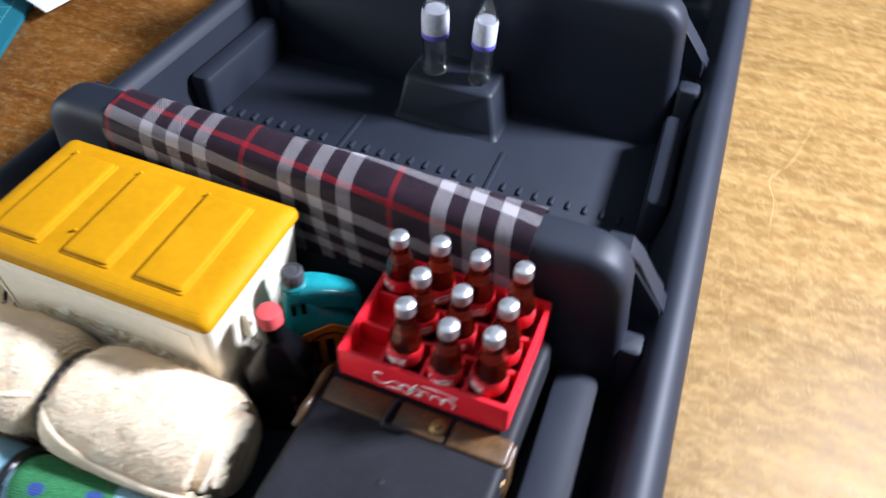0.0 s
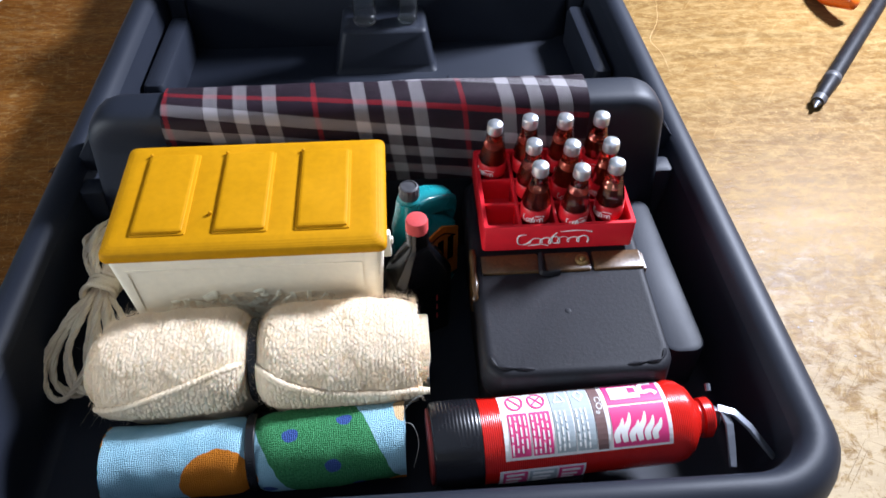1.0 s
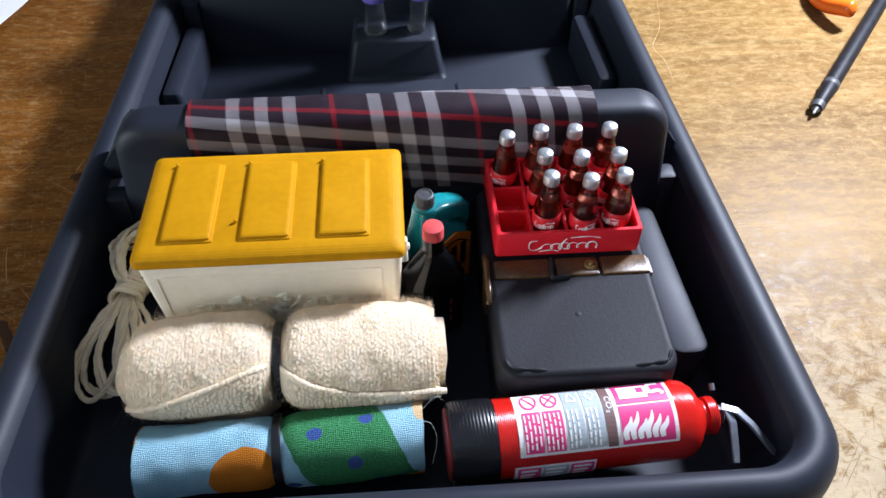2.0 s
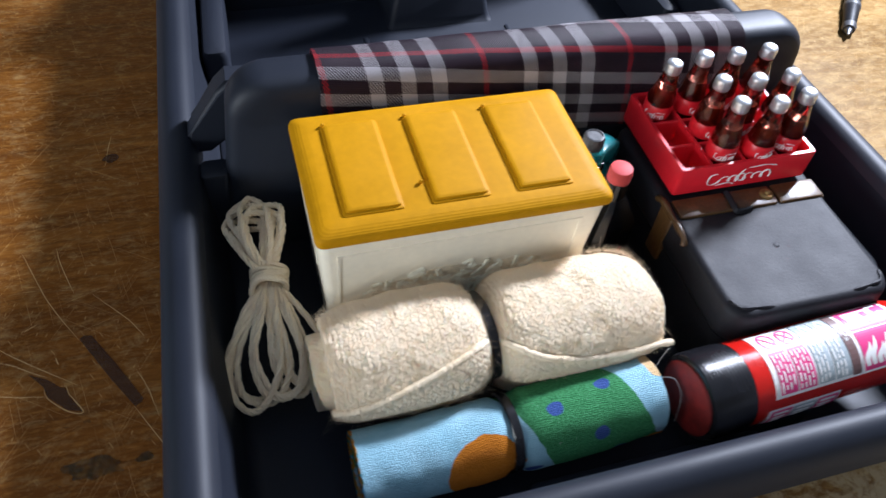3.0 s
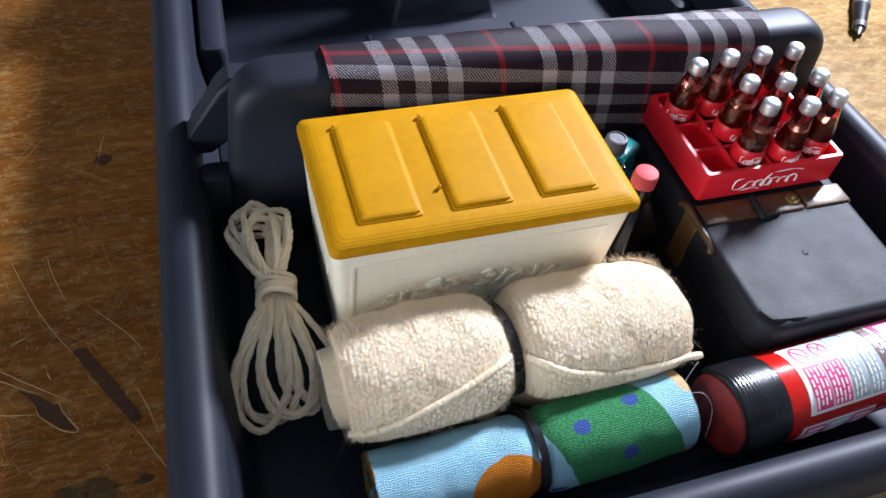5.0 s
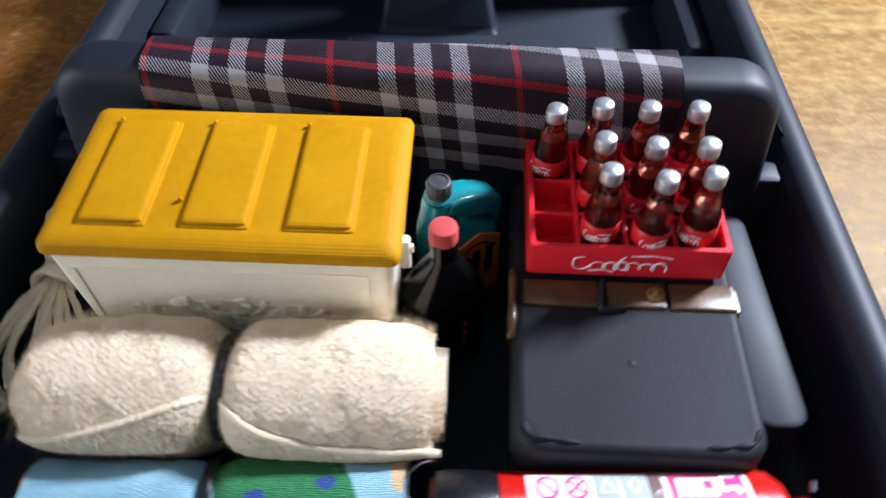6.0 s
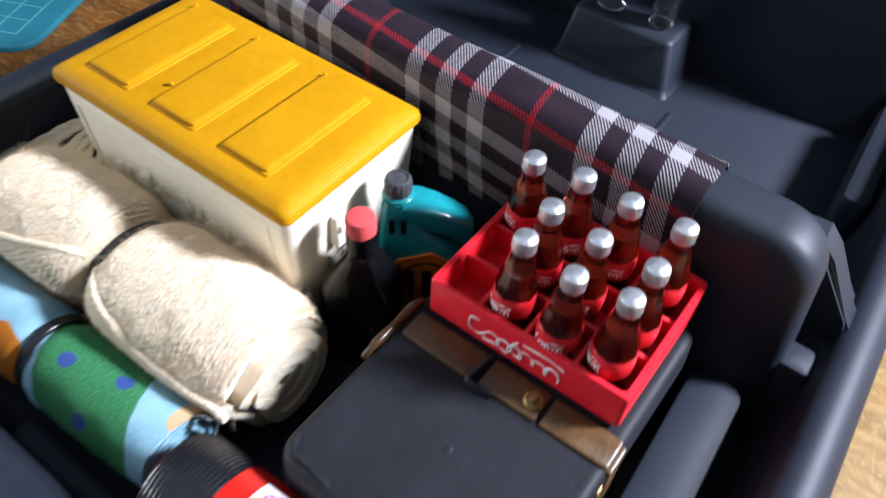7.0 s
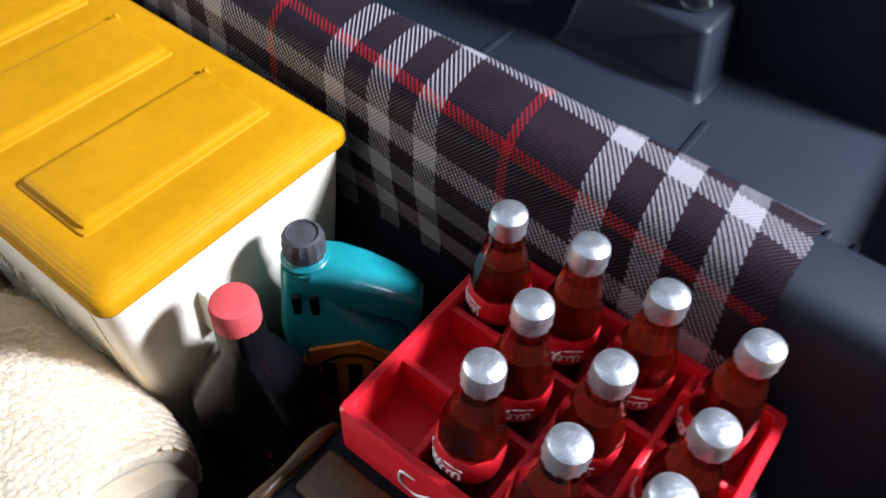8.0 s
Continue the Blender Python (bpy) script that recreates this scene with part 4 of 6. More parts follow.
def build_bottles():
    def bottle():
        b = base_at("cola_bottle", 0, 0, 0, "miniature amber cola bottle with a silver foil cap in the crate", "bottle", "bottles in the crate")
        bm = bmesh.new()
        prof = [(0.0034, 0.0000), (0.0043, 0.0006), (0.0046, 0.0020), (0.0043, 0.0060), (0.00455, 0.0085), (0.0047, 0.0110), (0.0046, 0.0140), (0.0041, 0.0168), (0.0034, 0.0196), (0.0028, 0.0222), (0.0025, 0.0245), (0.0024, 0.0262)]
        seg = 30
        rings = []
        for i, (r, z) in enumerate(prof):
            fl = 0.035 if 5 < i < 10 or 1 < i < 4 else 0.0
            rings.append([((r * (1 + fl * math.cos(10 * 2 * math.pi * k / seg))) * math.cos(2 * math.pi * k / seg), (r * (1 + fl * math.cos(10 * 2 * math.pi * k / seg))) * math.sin(2 * math.pi * k / seg), z) for k in range(seg)])
        loft(bm, rings, True, True, True)
        part("glass", bm, AMBER, b)
        bm = bmesh.new()
        lathe(bm, [(0.0028, 0.0007), (0.0038, 0.0012), (0.0041, 0.0022), (0.0038, 0.0060), (0.0041, 0.0090), (0.0042, 0.0120), (0.0036, 0.0160), (0.0028, 0.0190)], 20)
        part("drink", bm, COLA, b, "dark brown cola")
        bm = bmesh.new()
        lathe(bm, [(0.00462, 0.0078), (0.00478, 0.0080), (0.00492, 0.0105), (0.00482, 0.0130), (0.00465, 0.0132)], 30)
        lab = part("label", bm, LABEL_RED, b, "glossy red paper label")
        bm = bmesh.new()
        script_mark(bm, lambda u, v: (0.00500 * math.sin(u / 0.005), -0.00500 * math.cos(u / 0.005), 0.0090 + v), 0.0070, 0.0024, 0.00016, 4)
        for v in bm.verts:
            a = -0.70
            x, y = v.co.x, v.co.y
            v.co.x, v.co.y = x * math.cos(a) - y * math.sin(a), x * math.sin(a) + y * math.cos(a)
        part("wordmark", bm, WHITE, lab, "white flowing script mark")
        bm = bmesh.new()
        seg, rings = 26, []
        for r, z, j in ((0.00250, 0.0248, 0.03), (0.00268, 0.0252, 0.035), (0.00262, 0.0262, 0.02), (0.00270, 0.0273, 0.012), (0.00252, 0.0283, 0.0), (0.0019, 0.0288, 0.0), (0.0009, 0.0290, 0.0)):
            rings.append([(r * (1 + j * math.cos(13 * 2 * math.pi * k / seg)) * math.cos(2 * math.pi * k / seg), r * (1 + j * math.cos(13 * 2 * math.pi * k / seg)) * math.sin(2 * math.pi * k / seg), z) for k in range(seg)])
        loft(bm, rings, True, True, True)
        part("cap", bm, CAP, b, "dull silver foil cap")
        return b

    rnd = random.Random(2)
    spots = [(0.0817, 0.0371), (0.0935, 0.0369), (0.1058, 0.0375), (0.1180, 0.0378), (0.0934, 0.0248), (0.1048, 0.0242), (0.1185, 0.0236), (0.0935, 0.0132), (0.1059, 0.0117), (0.1183, 0.0136)]
    one = bottle()
    for k, (x, y) in enumerate(spots):
        m = pose(x, y, CRATE_Z + 0.0013, rnd.uniform(-1.5, 1.5), rnd.uniform(-1.5, 1.5), rnd.uniform(-45, 45))
        m = m @ Matrix.Diagonal((1.0, 1.0, 1.03, 1.0))
        if k == 0:
            one.matrix_basis = m
        else:
            copy_thing(one, m)


# ---------------------------------------------------------------- black case
def build_case():
    case = base_at("equipment_case", 0.1008, 0.0, FLOOR_F, "miniature black painted case with a brown strap and buckle", "case")
    x0, x1, y0, y1 = 0.0722, 0.1294, -0.0425, 0.0442
    bm = bmesh.new()
    rings = [[(x, y, z) for x, y in rrect(x0 + d, x1 - d, y0 + d, y1 - d, 0.0060, 6)] for d, z in ((0.0022, FLOOR_F + 0.0001), (0.0010, FLOOR_F + 0.0012), (0.0008, 0.0275), (0.0020, 0.0280))]
    loft(bm, rings, True, True, True)
    part("body", bm, CASE, case)
    bm = bmesh.new()
    rings = [[(x, y, z) for x, y in rrect(x0 + d, x1 - d, y0 + d, y1 - d, 0.0068, 6)] for d, z in ((0.0014, 0.0281), (0.0, 0.0290), (-0.0004, 0.0310), (0.0, 0.0394), (0.0005, 0.0406), (0.0014, 0.0413), (0.0024, 0.0415), (0.0032, 0.0414))]
    loft(bm, rings, True, True, True)
    lid = part("lid", bm, CASE, case, "matt black lid with worn corners", crease=50)
    for a, b in ((x0 + 0.006, y0 + 0.0025), (x1 - 0.006, y0 + 0.0025)):
        s = 1 if a > 0.1 else -1
        bm = bmesh.new()
        tube(bm, smooth_line([(a - s * 0.009, b - 0.0002, 0.0412), (a - s * 0.003, b + 0.0003, 0.0417), (a + s * 0.0020, b + 0.0012, 0.0416), (a + s * 0.0040, b + 0.0048, 0.0414)], 6), lambda q: 0.00020 + 0.00052 * abs(math.sin(9 * q)), 6)
        part("corner_crust", bm, CASE, lid)
    bm = bmesh.new()
    lathe(bm, [(0.0012, 0.0), (0.0010, 0.00015), (0.0005, 0.00025)], 12, Matrix.Translation((0.1005, -0.0190, 0.0413)))
    part("lid_pimple", bm, CASE, lid)
    # strap across the lid and down the side
    for a, b in ((x0 + 0.0026, 0.0942), (0.0962, 0.1112), (0.1122, x1 - 0.0006)):
        bm = bmesh.new()
        block(bm, a, b, -0.0030, 0.0050, 0.0400, 0.0423, 0.0008, 0.0005, 3)
        part("strap", bm, LEATHER, case, "worn brown strap")
    for x, s in ((x0 - 0.0006, 1), (x1 + 0.0006, -1)):
        bm = bmesh.new()
        block(bm, min(x, x + s * 0.0022), max(x, x + s * 0.0022), -0.0028, 0.0048, 0.0220, 0.0410, 0.0007, 0.0005, 3)
        part("strap", bm, LEATHER, case, "worn brown strap")
    # brown lacing along the lid's edge where the strap folds over
    bm = bmesh.new()
    tube(bm, smooth_line([(0.0718, -0.0118, 0.0396), (0.0720, -0.0100, 0.0414), (0.0722, -0.0030, 0.0420), (0.0724, 0.0060, 0.0420), (0.0726, 0.0082, 0.0404)], 6), lambda q: 0.00105 + 0.00018 * math.sin(21 * q), 10)
    part("lacing", bm, LEATHER, case, "brown painted lacing")
    bm = bmesh.new()
    tube(bm, smooth_line([(0.0952, 0.0048, 0.0424), (0.0948, 0.0020, 0.0428), (0.0942, -0.0030, 0.0428), (0.0950, -0.0041, 0.0425), (0.0975, -0.0041, 0.0423), (0.1005, -0.0036, 0.0422)], 6), 0.0010, 8, flat=0.55)
    part("buckle", bm, CASE, case)
    bm = bmesh.new()
    lathe(bm, [(0.0024, 0.0), (0.0024, 0.0007), (0.0018, 0.0012), (0.0011, 0.0012), (0.0009, 0.0020), (0.0004, 0.0022)], 18, Matrix.Translation((0.1086, 0.0010, 0.0420)))
    part("stud", bm, BRASS, case, "tarnished brass stud")
    bm = bmesh.new()
    block(bm, x1 - 0.003, x1 + 0.0006, -0.0070, -0.0042, 0.0340, 0.0385, 0.0008, 0.0006, 3)
    part("hasp", bm, BRASS, case, "tarnished brass hasp")
    return case


# ---------------------------------------------------------------- rolled cloths
def on_roll(axis, x, r, a):
    """A place on a roll: a is the angle from the top towards the front; axis gives the centre (y, z) at x."""
    yc, zc = axis(x)
    return (x, yc - r * math.sin(a), zc + r * math.cos(a))


def roll_r(x, a, th, radius, gap, squash, ruffle, seed, lumps):
    """How far a sheet lies from its roll's axis at x, at angle a, th radians in from its hem."""
    r = (radius(x) - gap * th / (2 * math.pi)) * squash(a)
    r += ruffle * noise.noise(Vector((x * 160, math.cos(a) * 3 + seed, math.sin(a) * 3 + th * 0.2)))
    return r + lumps * noise.fractal(Vector((x * 420, math.cos(a) * 8.5, math.sin(a) * 8.5 + th * 0.3)), 0.8, 2.0, 3)


def rolled_sheet(bm, axis, radius, edge, x0, x1, turns, gap, thick, nx=36, na=26, ruffle=0.0003, seed=1, core=0.0, squash=lambda a: 1.0, lumps=0.0):
    """A sheet rolled up round an axis: one long spiral with real thickness, ending in a hem at angle edge(x)."""
    uv = bm.loops.layers.uv.new("UVMap")
    n = int(turns * na)
    outer, inner, where = [], [], []
    for i in range(nx + 1):
        x = x0 + (x1 - x0) * i / nx
        ro, ri, wo = [], [], []
        for k in range(n + 1):
            th = 2 * math.pi * turns * k / n
            a = edge(x) - th
            r = roll_r(x, a, th, radius, gap, squash, ruffle, seed, lumps)
            end = 1 if i == nx else -1 if i == 0 else 0
            xe = x + (end != 0) * 0.0006 * noise.noise(Vector((seed, th * 0.45, i))) + end * core * (max(0.0, min(1.0, (th - 5.4) / 1.4)) - 0.10 * max(0.0, th - 9.0) / 3.0)
            th_k = thick * min(1.0, 0.25 + 0.75 * min(k, 3) / 3)
            ro.append(bm.verts.new(on_roll(axis, xe, r, a)))
            ri.append(bm.verts.new(on_roll(axis, xe, max(0.0006, r - th_k), a)))
            wo.append((xe, -radius(x) * a))
        outer.append(ro), inner.append(ri), where.append(wo)
    def quad(vs, uvs):
        f = bm.faces.new(vs)
        for loop, q in zip(f.loops, uvs):
            loop[uv].uv = q

    for i in range(nx):
        for k in range(n):
            w = (where[i][k], where[i + 1][k], where[i + 1][k + 1], where[i][k + 1])
            quad((outer[i][k], outer[i + 1][k], outer[i + 1][k + 1], outer[i][k + 1]), w)
            quad((inner[i][k + 1], inner[i + 1][k + 1], inner[i + 1][k], inner[i][k]), (w[3], w[2], w[1], w[0]))
        for k in (0, n):
            quad((outer[i][k], inner[i][k], inner[i + 1][k], outer[i + 1][k]), (where[i][k],) * 2 + (where[i + 1][k],) * 2)
    for i in (0, nx):
        for k in range(n):
            quad((outer[i][k], outer[i][k + 1], inner[i][k + 1], inner[i][k]), (where[i][k], where[i][k + 1], where[i][k + 1], where[i][k]))


def fibres(bm, axis, radius, x0, x1, count, length, thick, seed, a_lo=-2.2, a_hi=2.4, squash=lambda a: 1.0):
    rnd = random.Random(seed)
    for _ in range(count):
        x = rnd.uniform(x0, x1)
        if rnd.random() < 0.06:
            x = rnd.choice((x0, x1)) + rnd.uniform(-0.0005, 0.0005)
        a = rnd.uniform(a_lo, a_hi)
        p = Vector(on_roll(axis, x, (radius(x) - 0.0002) * squash(a), a))
        up = Vector((0, -math.sin(a), math.cos(a)))
        side = Vector((rnd.uniform(-1, 1), rnd.uniform(-1, 1), rnd.uniform(-1, 1)))
        ln = length * rnd.uniform(0.3, 1.0) ** 1.5
        mid = p + up * ln * 0.32 + side * ln * 0.55
        tip = p + up * ln * rnd.uniform(0.05, 0.5) + side * ln * 1.15
        t = (tip - p).normalized()
        o = t.orthogonal().normalized() * thick
        q = t.cross(o)
        base = [bm.verts.new(p + o), bm.verts.new(p - o * 0.5 + q * 0.87), bm.verts.new(p - o * 0.5 - q * 0.87)]
        m_ = [bm.verts.new(mid + o * 0.8), bm.verts.new(mid - o * 0.4 + q * 0.7), bm.verts.new(mid - o * 0.4 - q * 0.7)]
        e = bm.verts.new(tip)
        for i in range(3):
            j = (i + 1) % 3
            bm.faces.new((base[i], base[j], m_[j], m_[i]))
            bm.faces.new((m_[i], m_[j], e))


def zip_tie(thing, axis, radius, x, width, lean=0.0, squash=lambda a: 1.0):
    """A ratchet tie pulled tight round a roll."""
    bm = bmesh.new()
    rings = []
    for k in range(56):
        a = 2 * math.pi * k / 56
        r = (radius(x) + 0.0003) * squash(a)
        c = Vector(on_roll(axis, x + lean * math.sin(a), r, a))
        up = Vector((0, -math.sin(a), math.cos(a)))
        w = Vector((width / 2, 0, 0))
        rings.append([c - w, c - w + up * 0.0006, c - w * 0.75 + up * 0.0009, c + w * 0.75 + up * 0.0009, c + w + up * 0.0006, c + w])
    loft(bm, rings + [rings[0]], True)
    bmesh.ops.remove_doubles(bm, verts=bm.verts, dist=1e-6)
    band = part("zip_tie", bm, TIE, thing, "glossy black nylon tie", crease=30)
    bm = bmesh.new()
    for k in range(44):
        a = -1.4 + k * 0.066
        c = Vector(on_roll(axis, x + lean * math.sin(a), (radius(x) + 0.0003) * squash(a) + 0.00088, a))
        t = Vector((0, -math.cos(a), -math.sin(a))) * 0.00022
        up = Vector((0, -math.sin(a), math.cos(a))) * 0.00004
        w = Vector((width * 0.26, 0, 0))
        loft(bm, [[c - w - t, c - w + t, c - w + up], [c + w - t, c + w + t, c + w + up]], True, True, True)
    part("ratchet_teeth", bm, TIE, band, smooth=False)


def build_towel():
    towel = base_at("rolled_towel", 0.005, -0.024, FLOOR_F, "rolled cream woollen towel held by a black zip tie", "towel")
    TIE_X = 0.0020

    def axis(x):
        return (-0.0240 + 0.02 * (x - 0.005), 0.0250)

    def radius(x):
        pinch = math.exp(-(abs(x - TIE_X) / 0.0042) ** 1.6)
        bulge = 1.0 + 0.035 * math.sin(math.pi * min(1, max(0, (x - 0.005) / 0.052))) if x > TIE_X else 1.0 + 0.02 * math.sin(math.pi * min(1, max(0, (-x) / 0.045)))
        round_end = 1 - 0.20 * math.exp(-(x + 0.0448) / 0.0050) - 0.17 * math.exp(-(0.0543 - x) / 0.0050)
        return 0.0213 * bulge * (1 - 0.28 * pinch) * round_end

    def squash(a):
        """Leans on the cotton roll in front and on the cool box behind."""
        d = math.atan2(math.sin(a - 1.85), math.cos(a - 1.85))
        return 1 - 0.36 * math.exp(-(d / 0.62) ** 2)

    def edge(x):
        if x < TIE_X:
            return 0.40 + 0.74 * min(1.0, (TIE_X - x) / 0.046) ** 0.8
        return 0.40 + 0.66 * (1 - math.exp(-(x - TIE_X) / 0.011)) + 0.05 * max(0, x - 0.02) / 0.03

    bm = bmesh.new()
    rolled_sheet(bm, axis, radius, edge, -0.0438, 0.0522, 4.3, 0.0039, 0.0036, 110, 84, 0.0008, 3, 0.0042, squash, 0.00016)
    part("cloth", bm, WOOL, towel, crease=80)

    def flap_r(x, q):
        """The free end of the sheet, q from its hem down to where it tucks under."""
        return (radius(x) + 0.0009 - 0.0030 * q ** 2.5) * squash(edge(x) + FLAP * q)

    FLAP = 0.95
    for lo, hi in ((-0.0436, TIE_X - 0.0016), (TIE_X + 0.0016, 0.0535)):
        bm = bmesh.new()
        uv = bm.loops.layers.uv.new("UVMap")
        out, back = [], []
        for i in range(49):
            x = lo + (hi - lo) * i / 48
            out.append([bm.verts.new(on_roll(axis, x, flap_r(x, k / 14) + 0.0002 * noise.noise(Vector((x * 300, k * 0.6, 4))), edge(x) + FLAP * k / 14)) for k in range(15)])
            back.append([bm.verts.new(on_roll(axis, x, flap_r(x, k / 14) - 0.0024, edge(x) + FLAP * k / 14)) for k in range(15)])
        for i in range(48):
            quads = [(out[i][k], out[i][k + 1], out[i + 1][k + 1], out[i + 1][k]) for k in range(14)] + [(back[i][k], back[i + 1][k], back[i + 1][k + 1], back[i][k + 1]) for k in range(14)]
            quads += [(out[i][0], out[i + 1][0], back[i + 1][0], back[i][0]), (out[i][14], back[i][14], back[i + 1][14], out[i + 1][14])]
            for vs in quads:
                for loop in bm.faces.new(vs).loops:
                    loop[uv].uv = (loop.vert.co.x, loop.vert.co.z * 1.4)
        for i in (0, 48):
            for k in range(14):
                for loop in bm.faces.new((out[i][k], out[i][k + 1], back[i][k + 1], back[i][k])).loops:
                    loop[uv].uv = (loop.vert.co.x, loop.vert.co.z * 1.4)
        bmesh.ops.recalc_face_normals(bm, faces=bm.faces)
        part("flap", bm, WOOL, towel, "free edge of the rolled sheet", crease=80)

    # raised knit stitches over the sheet and its free end
    rnd = random.Random(21)
    verts, faces = [], []
    for i in range(84):
        x = -0.0430 + 0.00115 * i
        for k in range(-26, 48):
            a = k * 0.0735 + (0.018 if i % 2 else -0.018)
            xs, a = x + rnd.uniform(-0.00025, 0.00025), a + rnd.uniform(-0.016, 0.016)
            if abs(xs - TIE_X) < 0.0024 or abs(a - edge(xs)) < 0.045 or a > edge(xs) + 0.80 or rnd.random() < 0.06:
                continue
            if a < edge(xs):
                rr = roll_r(xs, a, edge(xs) - a, radius, 0.0039, squash, 0.0008, 3, 0.00016)
            else:
                rr = flap_r(xs, (a - edge(xs)) / FLAP)
            c = Vector(on_roll(axis, xs, rr - 0.00006, a))
            up = Vector((0, -math.sin(a), math.cos(a)))
            tilt = (0.42 if i % 2 else -0.42) + rnd.uniform(-0.25, 0.25)
            fwd = Vector((math.sin(tilt), -math.cos(a) * math.cos(tilt), -math.sin(a) * math.cos(tilt)))
            side = fwd.cross(up)
            size = rnd.uniform(0.75, 1.2)
            n0 = len(verts)
            verts.append(c + fwd * 0.00105 * size)
            for ring, wide in ((0.55, 0.80), (0.0, 1.0), (-0.55, 0.80)):
                for j in range(6):
                    t = math.pi * j / 3
                    verts.append(c + fwd * 0.00105 * size * ring + (side * 0.00064 * math.cos(t) + up * 0.00016 * math.sin(t)) * wide * size)
            verts.append(c - fwd * 0.00105 * size)
            for j in range(6):
                j2 = (j + 1) % 6
                faces.append((n0, n0 + 1 + j2, n0 + 1 + j))
                for w in (1, 7):
                    faces.append((n0 + w + j, n0 + w + j2, n0 + w + 6 + j2, n0 + w + 6 + j))
                faces.append((n0 + 13 + j, n0 + 13 + j2, n0 + 19))
    mesh = bpy.data.meshes.new("stitches")
    mesh.from_pydata(verts, [], faces)
    bm = bmesh.new()
    bm.from_mesh(mesh)
    bpy.data.meshes.remove(mesh)
    bmesh.ops.recalc_face_normals(bm, faces=bm.faces)
    tagged(part("stitches", bm, WOOL_HEM, towel, "nubby cream knit stitches", crease=80), kind="stuff")
    bm = bmesh.new()
    left = [-0.0443 + 0.0029 * i for i in range(16)]
    right = [0.0045 + 0.0030 * i for i in range(17)] + [0.0540, 0.0556]
    for run in (left, right):
        pts = []
        for x in run:
            out = 0.0011 * max(0.0, (x - 0.040) / 0.020)
            pts.append(on_roll(axis, x, (radius(min(x, 0.050)) + 0.0002 + out) * squash(edge(x)), edge(x) + 0.02))
        line = smooth_line(pts, 12)
        tube(bm, line, lambda q: 0.00105 + 0.00022 * noise.noise(Vector((q * 22, 0.3, 5))) + 0.00008 * math.sin(q * 239 + 3 * math.sin(q * 31)), 10)
    part("hem", bm, WOOL_HEM, towel, "ribbed cream hem", crease=80)
    bm = bmesh.new()
    fibres(bm, axis, lambda x: radius(x) * 0.995, -0.0440, 0.0520, 22000, 0.0024, 0.000016, 8, -0.95, 1.75, squash)
    fibres(bm, axis, lambda x: radius(x) * 0.995, -0.0440, 0.0518, 1200, 0.0052, 0.000017, 9, -0.8, 1.8, squash)
    tagged(part("fuzz", bm, FLUFF, towel, "loose cream wool fibres", smooth=False), kind="stuff")
    zip_tie(towel, axis, radius, TIE_X, 0.0030, 0.0008, squash)


def build_cloth():
    cloth = base_at("rolled_cloth", 0.004, -0.050, FLOOR_F, "rolled blue printed cotton cloth held by a black zip tie", "cloth")

    def axis(x):
        return (-0.0502 + 0.030 * (x - 0.004), 0.0182 + 0.035 * (x + 0.04))

    def radius(x):
        pinch = math.exp(-((x - 0.0022) / 0.0030) ** 2)
        return 0.0120 * (1 + 0.03 * math.sin(x * 90)) * (1 - 0.15 * pinch)

    bm = bmesh.new()
    rolled_sheet(bm, axis, radius, lambda x: 1.9 + 0.15 * math.sin(x * 60), -0.0410, 0.0475, 3.4, 0.0019, 0.0011, 40, 30, 0.0006, 6)
    part("cotton", bm, COTTON, cloth, crease=80)
    bm = bmesh.new()
    fibres(bm, axis, radius, 0.0462, 0.0474, 6, 0.0030, 0.000025, 12, -0.9, 1.5)
    fibres(bm, axis, radius, -0.0390, 0.0460, 120, 0.0011, 0.000012, 13, -1.0, 1.2)
    tagged(part("frayed_threads", bm, LINT, cloth, "pale frayed threads", smooth=False), kind="stuff")
    for pts in ([(0.0470, -0.0500, 0.0318), (0.0500, -0.0520, 0.0335), (0.0515, -0.0560, 0.0300), (0.0498, -0.0600, 0.0230)], [(0.0468, -0.0470, 0.0325), (0.0510, -0.0440, 0.0350), (0.0535, -0.0425, 0.0335)]):
        bm = bmesh.new()
        tube(bm, smooth_line(pts, 8), 0.00006, 5)
        part("loose_thread", bm, LINT, cloth, "single loose white thread")
    zip_tie(cloth, axis, radius, 0.0022, 0.0028, 0.0004)


